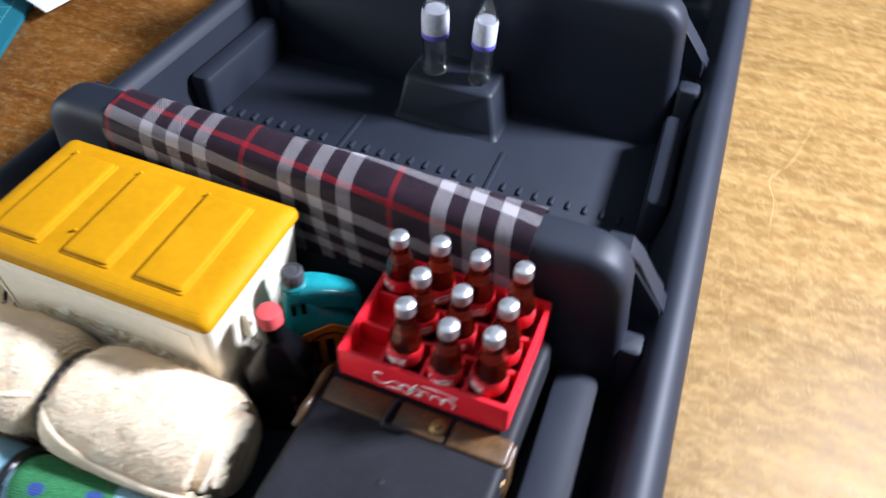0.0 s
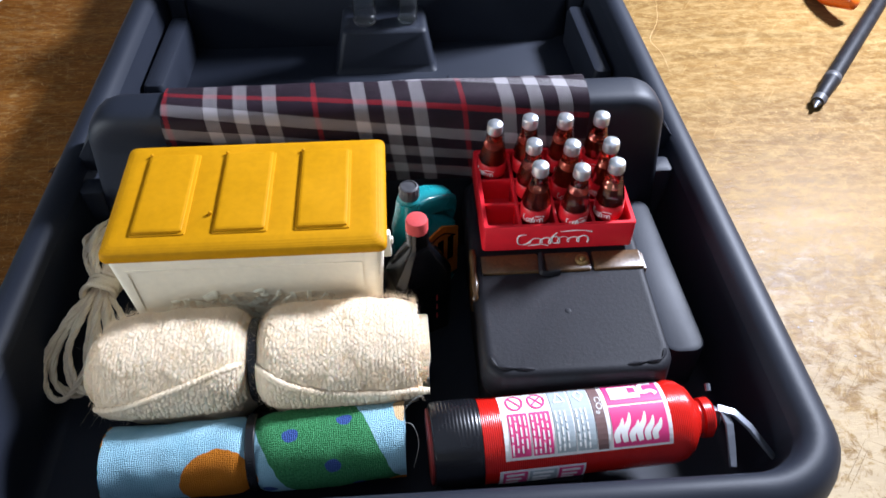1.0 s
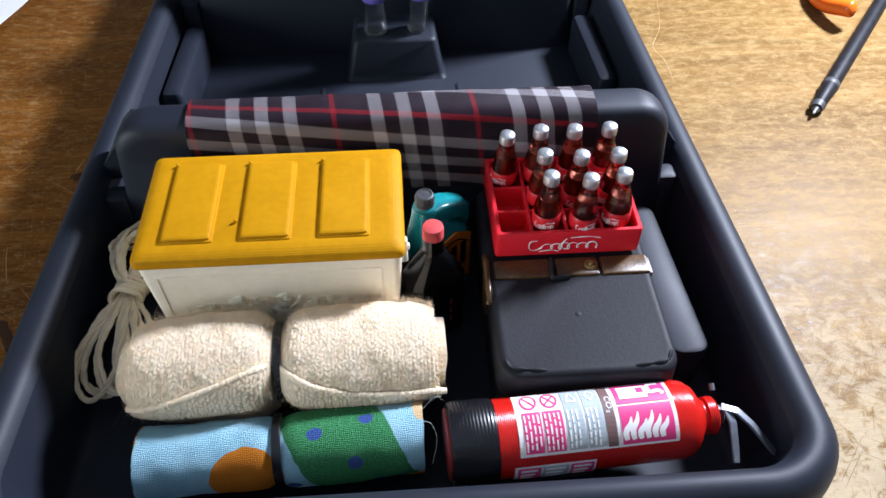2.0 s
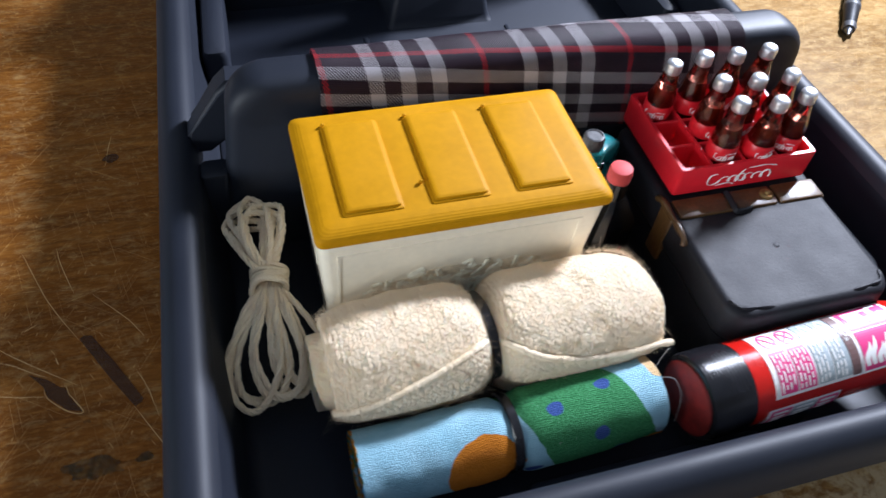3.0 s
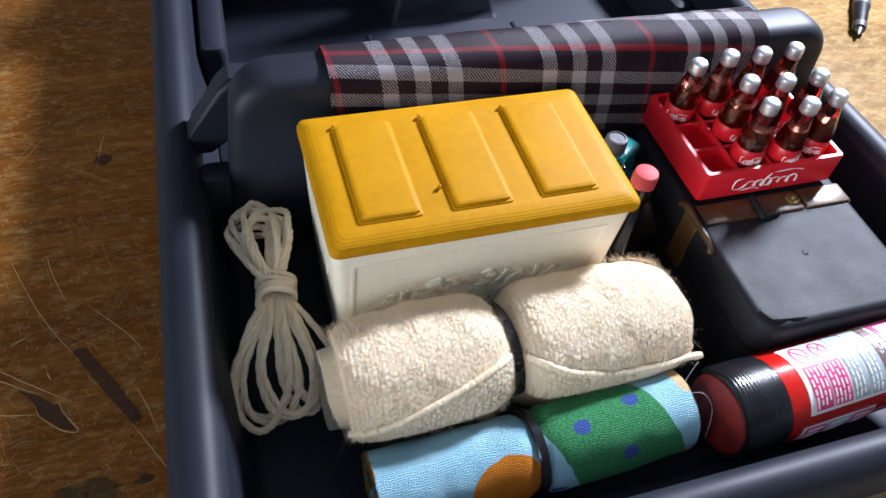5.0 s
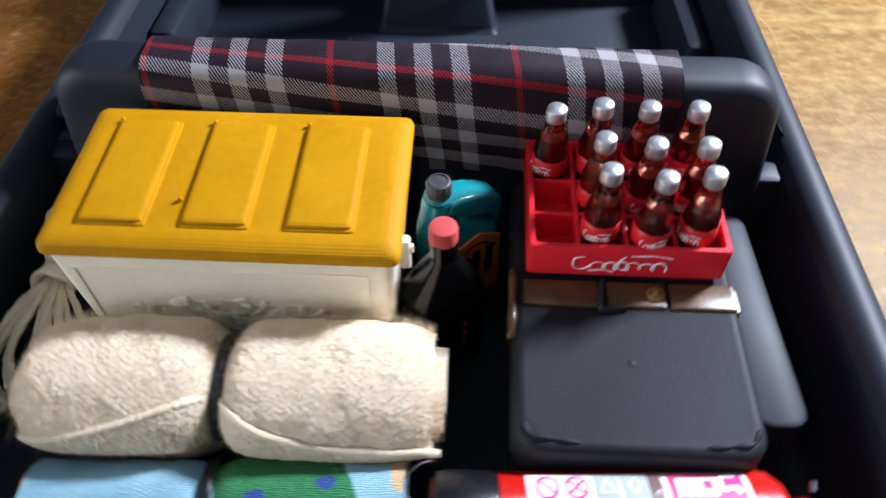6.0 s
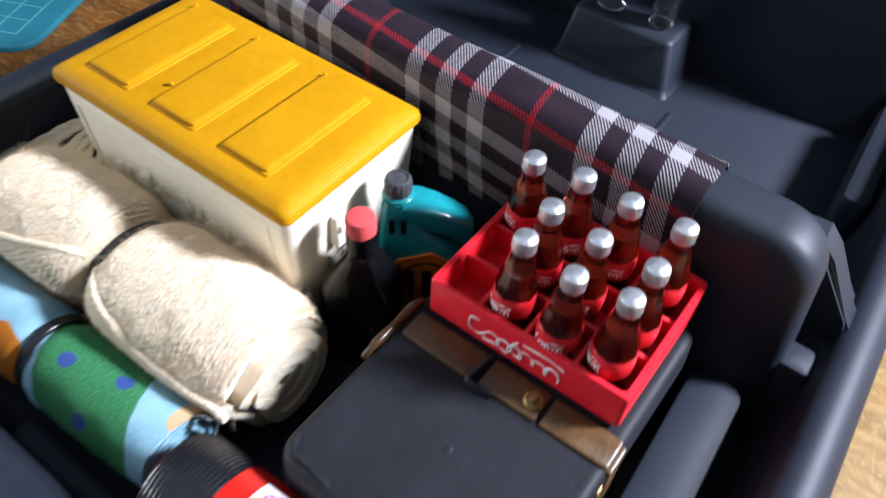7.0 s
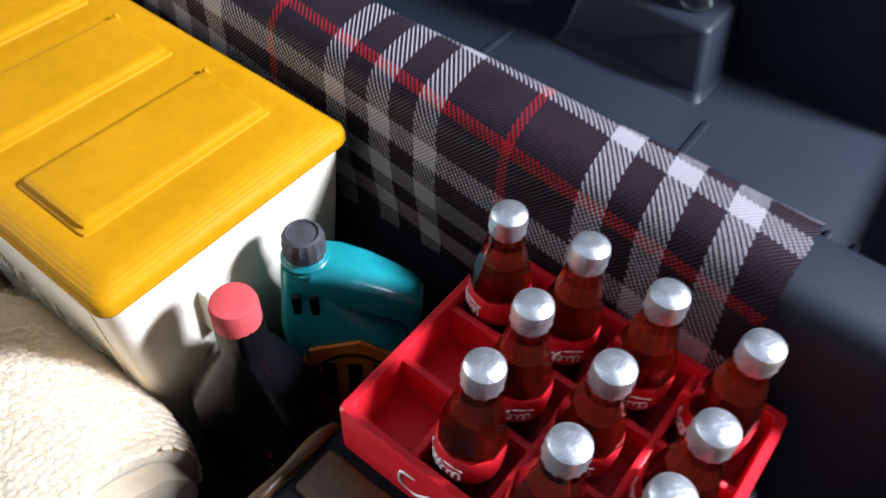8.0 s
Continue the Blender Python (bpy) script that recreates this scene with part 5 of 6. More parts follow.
def build_twine():
    hank = base_at("twine_hank", -0.0565, 0.012, FLOOR_F, "tied hank of natural cotton twine beside the cool box", "twine")
    rnd = random.Random(21)
    tie = Vector((-0.0553, 0.0112, 0.0285))

    def loop(tip, wide, lift, r=0.00105):
        tip = Vector(tip)
        ax = tip - tie
        side = ax.cross(Vector((0, 0, 1))).normalized()
        up = side.cross(ax).normalized()
        j = lambda: rnd.uniform(-0.0010, 0.0010)
        pts = []
        for u, s in ((0.02, 0.10), (0.30, 0.55), (0.65, 1.0), (0.90, 0.75), (1.0, 0.0), (0.90, -0.75), (0.65, -1.0), (0.30, -0.55), (0.02, -0.10)):
            pts.append(tie + ax * u + side * wide * s + up * lift * math.sin(math.pi * u) + Vector((j(), j(), j() * 0.6)))
        bm = bmesh.new()
        line = smooth_line(pts, 7)
        for ph in (0.0, 2.094, 4.189):
            strand = []
            for i, p in enumerate(line):
                a, b = line[max(i - 1, 0)], line[min(i + 1, len(line) - 1)]
                t = (b - a).normalized()
                n1 = t.cross(Vector((0.3, 0.2, 1))).normalized()
                n2 = t.cross(n1)
                k = ph + i * 0.85
                strand.append(p + (n1 * math.cos(k) + n2 * math.sin(k)) * r * 0.45)
            tube(bm, strand, r * 0.62, 5)
        part("twine_loop", bm, TWINE, hank)

    for k in range(8):
        f = k / 7
        loop((-0.0520 - 0.010 * f + rnd.uniform(-0.001, 0.001), 0.0515 - 0.010 * abs(f - 0.5) - 0.012 * rnd.random(), 0.0290 - 0.006 * f), 0.0042 + 0.0040 * rnd.random(), 0.002 + 0.004 * rnd.random())
    for k in range(8):
        f = k / 7
        loop((-0.0665 + 0.0200 * f + rnd.uniform(-0.001, 0.001), -0.0270 + 0.006 * abs(f - 0.4) + 0.006 * rnd.random(), 0.0120 + 0.006 * rnd.random()), 0.0036 + 0.0046 * rnd.random(), 0.001 + 0.003 * rnd.random())
    for k in range(6):
        bm = bmesh.new()
        c = tie + Vector((0.0002 * k, -0.0042 + 0.0016 * k, -0.0004 * k))
        line = []
        for i in range(22):
            a = 2 * math.pi * i / 22
            line.append(c + Vector((0.0052 * math.cos(a), 0.0010 * math.sin(a * 1 + k) + 0.0004 * math.cos(3 * a), 0.0044 * math.sin(a))))
        tube(bm, line, 0.00095, 7, True)
        part("binding", bm, TWINE, hank)


# ---------------------------------------------------------------- fire extinguisher
EX_Y, EX_Z, EX_R = -0.0530, 0.0266, 0.0125


def build_extinguisher():
    ext = base_at("fire_extinguisher", 0.098, EX_Y, FLOOR_F, "miniature red fire extinguisher lying on its side", "extinguisher")
    turn = Matrix.Translation((0.0, EX_Y, EX_Z)) @ Matrix.Rotation(radians(90), 4, "Y")
    bm = bmesh.new()
    lathe(bm, [(EX_R - 0.0006, 0.0690), (EX_R, 0.0694), (EX_R, 0.1270), (EX_R - 0.0006, 0.1300), (EX_R - 0.0024, 0.1326), (EX_R - 0.0052, 0.1344), (0.0064, 0.1352)], 48, turn)
    part("cylinder", bm, EXT_RED, ext)
    bm = bmesh.new()
    lathe(bm, [(EX_R - 0.0012, 0.0550), (EX_R, 0.0554), (EX_R + 0.0004, 0.0570), (EX_R + 0.0004, 0.0680), (EX_R, 0.0692)], 48, turn)
    part("boot", bm, EXT_BLACK, ext, "black enamelled boot")
    bm = bmesh.new()
    lathe(bm, [(EX_R - 0.0020, 0.0542), (EX_R - 0.0014, 0.0544), (EX_R - 0.0013, 0.0554)], 40, turn)
    part("base_disc", bm, BASE_RED, ext, "red base with chipped paint, coloured darker for its shade")
    bm = bmesh.new()
    lathe(bm, [(0.0050, 0.1345), (0.0052, 0.1368), (0.0060, 0.1372), (0.0062, 0.1396), (0.0056, 0.1402), (0.0044, 0.1404)], 28, turn)
    part("neck", bm, EXT_RED, ext)
    # valve, pin and two handles
    bm = bmesh.new()
    lathe(bm, [(0.0030, 0.1400), (0.0030, 0.1425), (0.0020, 0.1432)], 16, turn)
    valve = part("valve", bm, STEEL, ext, "scratched steel valve")
    bm = bmesh.new()
    tube(bm, [Vector((0.1408, EX_Y + 0.006, EX_Z + 0.0050)), Vector((0.1410, EX_Y + 0.0080, EX_Z + 0.0058))], 0.0009, 8)
    part("pin", bm, STEEL, valve)

    def bar(points, wide, thick, name):
        bm = bmesh.new()
        rings = []
        pts = [Vector(p) for p in points]
        for i, p in enumerate(pts):
            t = (pts[min(i + 1, len(pts) - 1)] - pts[max(i - 1, 0)]).normalized()
            up = Vector((0.25, 0.1, 1.0)).normalized()
            side = t.cross(up).normalized()
            up = side.cross(t)
            w = wide * (1.0 - 0.25 * i / (len(pts) - 1))
            rings.append([p - side * w - up * thick, p + side * w - up * thick, p + side * w + up * thick, p - side * w + up * thick])
        loft(bm, rings, True, True, True)
        bmesh.ops.bevel(bm, geom=list(bm.edges), offset=0.0002, segments=1, affect="EDGES")
        part(name, bm, STEEL, valve)

    bar([(0.1415, -0.0530, 0.0312), (0.1460, -0.0550, 0.0312), (0.1500, -0.0590, 0.0290), (0.1530, -0.0632, 0.0265), (0.1558, -0.0672, 0.0242)], 0.0015, 0.0005, "squeeze_lever")
    bar([(0.1430, -0.0540, 0.0312), (0.1438, -0.0580, 0.0300), (0.1432, -0.0640, 0.0268), (0.1425, -0.0688, 0.0242)], 0.0015, 0.0005, "carry_lever")

    # paper labels bent round the cylinder
    def patch(bm, x0, x1, a0, a1, lift=0.0, thick=0.00012, n=14):
        """a in degrees from the top towards the front."""
        rings = []
        for i in range(n + 1):
            a = radians(a0 + (a1 - a0) * i / n)
            r = EX_R + lift
            c = lambda x, q: (x, EX_Y - q * math.sin(a), EX_Z + q * math.cos(a))
            rings.append([c(x0, r), c(x1, r), c(x1, r + thick), c(x0, r + thick)])
        loft(bm, rings, True, True, True)

    LX0, LX1, A0, A1 = 0.0752, 0.1240, -43.0, 58.0
    W, H = LX1 - LX0, A1 - A0

    def area(u0, u1, v0, v1, name, mat, parent, lift, label=""):
        """u along the label from its left end, v from its upper edge down, both 0 to 1."""
        bm = bmesh.new()
        patch(bm, LX0 + u0 * W, LX0 + u1 * W, A0 + v0 * H, A0 + v1 * H, lift)
        return part(name, bm, mat, parent, label, smooth=False)

    lab = area(0, 1, 0, 1, "label", WHITE, ext, 0.00005, "white instruction label with coloured panels")
    L1, L2 = 0.00022, 0.00038
    area(0.035, 0.150, 0.40, 0.955, "text_panel", PINK, lab, L1)
    area(0.165, 0.285, 0.40, 0.955, "text_panel", PINK, lab, L1)
    area(0.305, 0.415, 0.05, 0.955, "text_panel", GREY, lab, L1)
    area(0.428, 0.540, 0.05, 0.955, "text_panel", GREY, lab, L1)
    area(0.548, 0.610, 0.03, 0.970, "stripe", BROWN, lab, L1)
    area(0.640, 0.975, 0.035, 0.415, "pictogram_panel", PINK, lab, L1)
    area(0.640, 0.975, 0.445, 0.965, "pictogram_panel", PINK, lab, L1)

    def stroke(pts, width, name, mat, lift=L2):
        """A flat printed stroke through (u, v) points of the label."""
        bm = bmesh.new()
        line = smooth_line([(u, v, 0) for u, v in pts], 6)
        rings = []
        for i, p in enumerate(line):
            t = line[min(i + 1, len(line) - 1)] - line[max(i - 1, 0)]
            q = Vector((t.x * W, t.y * radians(H) * EX_R, 0)).normalized()
            f = i / (len(line) - 1)
            w = (width(f) if callable(width) else width) / 2
            off = (-q.y * w / W, q.x * w / (radians(H) * EX_R))
            ring = []
            for s, e in ((-1, 0), (1, 0), (1, 1), (-1, 1)):
                u, v = p.x + s * off[0], p.y + s * off[1]
                a, r = radians(A0 + v * H), EX_R + lift + e * 0.0001
                ring.append((LX0 + u * W, EX_Y - r * math.sin(a), EX_Z + r * math.cos(a)))
            rings.append(ring)
        loft(bm, rings, True, True, True)
        part(name, bm, mat, lab, smooth=False)

    # flames
    for k in range(6):
        u, tall = 0.668 + 0.046 * k, (0.30, 0.36, 0.26, 0.36, 0.30, 0.26)[k]
        stroke([(u, 0.905), (u - 0.006, 0.905 - tall * 0.35), (u + 0.026, 0.905 - tall * 0.68), (u + 0.040, 0.905 - tall)], lambda f: 0.0016 * math.sin(math.pi * (0.25 + 0.75 * f)) + 0.0002, "flame", WHITE)
    # extinguisher pictogram lying along the panel
    area(0.668, 0.850, 0.115, 0.345, "pictogram", WHITE, lab, L2)
    area(0.790, 0.832, 0.160, 0.255, "pictogram", PINK, lab, L2 + 0.00014)
    area(0.850, 0.880, 0.165, 0.290, "pictogram", WHITE, lab, L2)
    stroke([(0.878, 0.27), (0.930, 0.25), (0.952, 0.31)], 0.0013, "pictogram", WHITE)
    stroke([(0.868, 0.19), (0.880, 0.10), (0.945, 0.085)], 0.0012, "pictogram", WHITE)
    # prohibition rings and warning signs
    for cu in (0.093, 0.225):
        stroke([(cu + 0.048 * math.cos(a), 0.205 + 0.135 * math.sin(a)) for a in [2 * math.pi * i / 12 for i in range(13)]], 0.00060, "prohibition_ring", PINK, L1)
        stroke([(cu - 0.033, 0.11), (cu + 0.033, 0.30)], 0.00055, "prohibition_bar", PINK, L1)
    stroke([(0.225 - 0.030, 0.28), (0.225 + 0.030, 0.13)], 0.00055, "prohibition_bar", PINK, L1)
    for p, q in (((0.328, 0.29), (0.360, 0.10)), ((0.360, 0.10), (0.392, 0.29)), ((0.392, 0.29), (0.328, 0.29)), ((0.455, 0.20), (0.484, 0.10)), ((0.484, 0.10), (0.513, 0.20)), ((0.513, 0.20), (0.484, 0.30)), ((0.484, 0.30), (0.455, 0.20))):
        stroke([p, q], 0.0004, "warning_sign", WHITE)
    # rows of small print as plain bars, running down the panels
    rnd = random.Random(9)
    for u0, cols, v0, v1 in ((0.048, 4, 0.44, 0.93), (0.178, 4, 0.44, 0.93), (0.320, 3, 0.42, 0.93), (0.443, 3, 0.42, 0.93)):
        for c in range(cols):
            u, v = u0 + c * 0.028, v0
            while v < v1 - 0.05:
                ln = rnd.uniform(0.05, 0.16)
                stroke([(u, v), (u, min(v1, v + ln))], 0.00048, "print_bar", WHITE)
                v += ln + 0.03
    # gas name, lettered down the brown stripe
    cu = bpy.data.curves.new("gas_name", "FONT")
    cu.body, cu.size, cu.extrude = "CO₂", 0.0030, 0.00004
    tmp = new("gas_name", cu)
    dg = bpy.context.evaluated_depsgraph_get()
    me = bpy.data.meshes.new_from_object(tmp.evaluated_get(dg))
    bpy.data.objects.remove(tmp)
    bm = bmesh.new()
    bm.from_mesh(me)
    bpy.data.meshes.remove(me)
    for v in bm.verts:
        along, upw = v.co.x, v.co.y
        a, r = radians(A0 + 0.26 * H) + along / EX_R, EX_R + L2 + 0.00004 + v.co.z
        x = LX0 + 0.562 * W + 0.0028 * 0.15 + upw * 0.80
        v.co = (x, EX_Y - r * math.sin(a), EX_Z + r * math.cos(a))
    part("gas_name", bm, WHITE, lab, smooth=False)
    # second label lower down
    bm = bmesh.new()
    patch(bm, 0.0735, 0.0985, 74, 112, 0.00005)
    low = part("label", bm, WHITE, ext, "small white and magenta lower label", smooth=False)
    for x0, x1, m in ((0.0745, 0.0815, PINK), (0.0822, 0.0900, GREY), (0.0907, 0.0978, PINK)):
        bm = bmesh.new()
        patch(bm, x0, x1, 77, 109, 0.00022)
        part("text_panel", bm, m, low, smooth=False)
        for k in range(3):
            bm = bmesh.new()
            patch(bm, x0 + 0.0008, x1 - 0.0010 - 0.0008 * k, 80 + 9 * k, 84 + 9 * k, 0.00038)
            part("print_bar", bm, WHITE, low, smooth=False)
    # it lies a little askew in the tray
    ext.matrix_basis = Matrix.Translation(Vector((0.100, EX_Y, FLOOR_F))) @ Matrix.Rotation(radians(3.2), 4, "Z") @ Matrix.Translation(Vector((-0.002, 0.0, 0.0)))


# ---------------------------------------------------------------- oil bottles
def build_teal_bottle():
    can = base_at("oil_bottle", 0.056, 0.027, FLOOR_F, "miniature teal oil bottle with a charcoal cap and orange label", "bottle")
    place = pose(0.0570, 0.0275, 0, 0, 0, 36)

    def put(bm):
        bmesh.ops.transform(bm, matrix=place, verts=bm.verts)
        return bm

    bm = bmesh.new()
    rings = []
    # (half width along, shift along, half depth, height): shoulders slope away from the spout
    for hw, sx, hd, z in ((0.0108, 0.000, 0.0060, FLOOR_F + 0.0002), (0.0108, 0.0000, 0.0066, FLOOR_F + 0.002), (0.0108, 0.0000, 0.0066, 0.034), (0.0088, -0.0022, 0.0062, 0.0385), (0.0068, -0.0040, 0.0054, 0.0415), (0.0052, -0.0052, 0.0046, 0.0455), (0.0045, -0.0057, 0.0042, 0.0490), (0.0039, -0.0060, 0.0038, 0.0515)):
        rings.append([(sx + x, y, z - 0.10 * max(0, sx + x) * (z > 0.04)) for x, y in rrect(-hw, hw, -hd, hd, 0.0026, 5)])
    loft(bm, rings, True, True, True)
    body = part("body", put(bm), TEAL, can)
    bm = bmesh.new()
    rings = []
    for x, z, hw, ht in ((-0.0060, 0.0476, 0.0046, 0.0040), (-0.0020, 0.0474, 0.0045, 0.0040), (0.0024, 0.0462, 0.0043, 0.0037), (0.0066, 0.0444, 0.0040, 0.0034), (0.0104, 0.0422, 0.0036, 0.0032), (0.0124, 0.0396, 0.0032, 0.0032), (0.0120, 0.0350, 0.0030, 0.0034)):
        rings.append([(x + (y2 * 0.35), y1, z + y2) for y1, y2 in rrect(-hw, hw, -ht, ht, 0.0012, 3)])
    loft(bm, rings, True, True, True)
    part("handle", put(bm), TEAL, can)
    bm = bmesh.new()
    lathe(bm, [(0.0036, 0.0500), (0.0037, 0.0525), (0.0033, 0.0530)], 20, Matrix.Translation((-0.0060, 0, 0)))
    for k in range(2):
        lathe(bm, [(0.0038, 0.0508 + 0.0012 * k), (0.0041, 0.0511 + 0.0012 * k), (0.0038, 0.0514 + 0.0012 * k)], 20, Matrix.Translation((-0.0060, 0, 0)))
    part("neck", put(bm), TEAL, can)
    bm = bmesh.new()
    seg, rg = 32, []
    for r, z, j in ((0.0032, 0.0530, 0.0), (0.0034, 0.0533, 0.04), (0.0034, 0.0566, 0.04), (0.0031, 0.0575, 0.02), (0.0026, 0.0577, 0.0), (0.0025, 0.0574, 0.0)):
        rg.append([(-0.0060 + r * (1 + j * math.cos(16 * 2 * math.pi * k / seg)) * math.cos(2 * math.pi * k / seg), r * (1 + j * math.cos(16 * 2 * math.pi * k / seg)) * math.sin(2 * math.pi * k / seg), z) for k in range(seg)])
    loft(bm, rg, True, True, True)
    part("cap", put(bm), CHARCOAL, can, "ribbed charcoal cap")
    bm = bmesh.new()
    out = [(-0.0060, 0.0100), (0.0102, 0.0100), (0.0102, 0.0335), (0.0030, 0.0378), (-0.0060, 0.0345)]
    prism(bm, out, -0.0073, -0.0066)
    lab = part("label", put(bm), ORANGE, can, "dark-printed orange label", smooth=False)
    for k in range(3):
        bm = bmesh.new()
        prism(bm, [(-0.0040 + 0.0046 * k, 0.0190), (-0.0014 + 0.0046 * k, 0.0190), (-0.0014 + 0.0046 * k, 0.0310), (-0.0040 + 0.0046 * k, 0.0310)], -0.0075, -0.0072)
        part("print_bar", put(bm), BOTTLE_BLACK, lab, smooth=False)
    bm = bmesh.new()
    pts = smooth_line([(-0.0046, -0.0074, 0.0302), (-0.0008, -0.0074, 0.0334), (0.0037, -0.0074, 0.0338), (0.0086, -0.0074, 0.0302)], 5)
    tube(bm, pts, 0.0003, 6)
    part("print_arc", put(bm), BOTTLE_BLACK, lab)
    for k in range(2):
        bm = bmesh.new()
        block(bm, -0.0082 + 0.0030 * k, -0.0066 + 0.0030 * k, -0.0052, -0.0030, 0.0425, 0.0472, 0.0003, 0.0002, 2)
        part("slot", put(bm), BOTTLE_BLACK, body, "dark slot under the spout")
    return body


def build_black_bottle():
    bot = base_at("additive_bottle", 0.0541, 0.0078, FLOOR_F, "miniature gloss black bottle with a coral red cap", "bottle")
    place = pose(0.0541, 0.0078, 0, 0, 0, 24)

    def put(bm):
        bmesh.ops.transform(bm, matrix=place, verts=bm.verts)
        return bm

    bm = bmesh.new()
    rings = []
    for hw, hd, z in ((0.0096, 0.0062, FLOOR_F + 0.0001), (0.0106, 0.0070, FLOOR_F + 0.0010), (0.0106, 0.0070, 0.0335), (0.0103, 0.0068, 0.0350), (0.0040, 0.0038, 0.0460), (0.0034, 0.0033, 0.0474), (0.0032, 0.0032, 0.0540)):
        c = min(hw, hd) * 0.36
        rings.append([(hw, -hd + c, z), (hw, hd - c, z), (hw - c, hd, z), (-hw + c, hd, z), (-hw, hd - c, z), (-hw, -hd + c, z), (-hw + c, -hd, z), (hw - c, -hd, z)])
    loft(bm, rings, True, True, True)
    bmesh.ops.bevel(bm, geom=list(bm.edges), offset=0.00042, segments=2, affect="EDGES", profile=0.6)
    part("body", put(bm), BOTTLE_BLACK, bot, crease=30)
    bm = bmesh.new()
    lathe(bm, [(0.0034, 0.0533), (0.0037, 0.0536), (0.0037, 0.0572), (0.0034, 0.0582), (0.0028, 0.0584)], 26)
    part("cap", put(bm), CORAL, bot, "scuffed coral red cap")
    bm = bmesh.new()
    prism(bm, [(0.0, 0.0090), (0.0045, 0.0090), (0.0045, 0.0280), (0.0, 0.0280)], -0.0068, -0.0063)
    lab = part("label", put(bm), BOTTLE_BLACK, bot, "black label with red print", smooth=False)
    for k in range(3):
        bm = bmesh.new()
        z = 0.0120 + 0.0050 * k
        prism(bm, [(0.0034, z), (0.0041, z), (0.0041, z + 0.0030), (0.0034, z + 0.0030)], -0.0070, -0.0067)
        part("print_bar", put(bm), LABEL_RED, lab, smooth=False)


# ---------------------------------------------------------------- tartan drape
def build_tartan():
    x0, x1, yc, zc, r = -0.0310, 0.1165, 0.0575, 0.0622, 0.0096
    nx, prof = 60, []
    for i in range(1, 5):
        prof.append((yc + r, zc - 0.0020 * (5 - i)))
    for i in range(35):
        a = radians(90 - 180 * i / 34)
        prof.append((yc + r * math.copysign(abs(math.sin(a)) ** 0.62, a), zc + r * max(0.0, math.cos(a)) ** 0.62))
    for i in range(1, 13):
        q = i / 12
        prof.append((yc - r - 0.0012 * q - 0.0006 * math.sin(q * 5), zc - 0.0225 * q))
    bm = bmesh.new()
    uv = bm.loops.layers.uv.new("UVMap")
    arc = [-0.0080 - r * radians(38)]
    for (a, b), (c, d) in zip(prof, prof[1:]):
        arc.append(arc[-1] + math.hypot(c - a, d - b))
    layers = []
    for off in (0.0, 0.0005):
        grid = []
        for i in range(nx + 1):
            x = x0 + (x1 - x0) * i / nx
            row = []
            for k, (y, z) in enumerate(prof):
                w = 0.00035 * noise.noise(Vector((x * 60, arc[k] * 70, 1.7))) + 0.0001
                fy, fz = (y - yc) / r, (z - zc) / r
                ln = max(0.6, math.hypot(fy, fz))
                if z < zc:
                    fy, fz, ln = (1 if y > yc else -1), 0, 1
                    w += 0.0007 * max(0, (zc - z) / 0.022) * (1 + math.sin(x * 75 + 0.6))
                e = w + off
                xx = x + (0.0003 * noise.noise(Vector((k * 0.6, i, 3))) if i in (0, nx) else 0)
                row.append(bm.verts.new((xx, y + e * fy / ln, z + e * fz / ln)))
            grid.append(row)
        layers.append(grid)

    def quad(vs, uvs):
        f = bm.faces.new(vs)
        for loop, q in zip(f.loops, uvs):
            loop[uv].uv = q

    U = lambda i: x0 + (x1 - x0) * i / nx
    n = len(prof)
    for g in layers:
        for i in range(nx):
            for k in range(n - 1):
                quad((g[i][k], g[i + 1][k], g[i + 1][k + 1], g[i][k + 1]), ((U(i), arc[k]), (U(i + 1), arc[k]), (U(i + 1), arc[k + 1]), (U(i), arc[k + 1])))
    a, b = layers
    for i in (0, nx):
        for k in range(n - 1):
            quad((a[i][k], a[i][k + 1], b[i][k + 1], b[i][k]), ((U(i), arc[k]), (U(i), arc[k + 1])) * 2)
    for k in (0, n - 1):
        for i in range(nx):
            quad((a[i][k], b[i][k], b[i + 1][k], a[i + 1][k]), ((U(i), arc[k]), (U(i), arc[k]), (U(i + 1), arc[k]), (U(i + 1), arc[k])))
    cloth = part("tartan_blanket", bm, TARTAN, crease=70)
    tagged(cloth, "dark tartan cloth with white and red checks draped over the divider", "blanket")


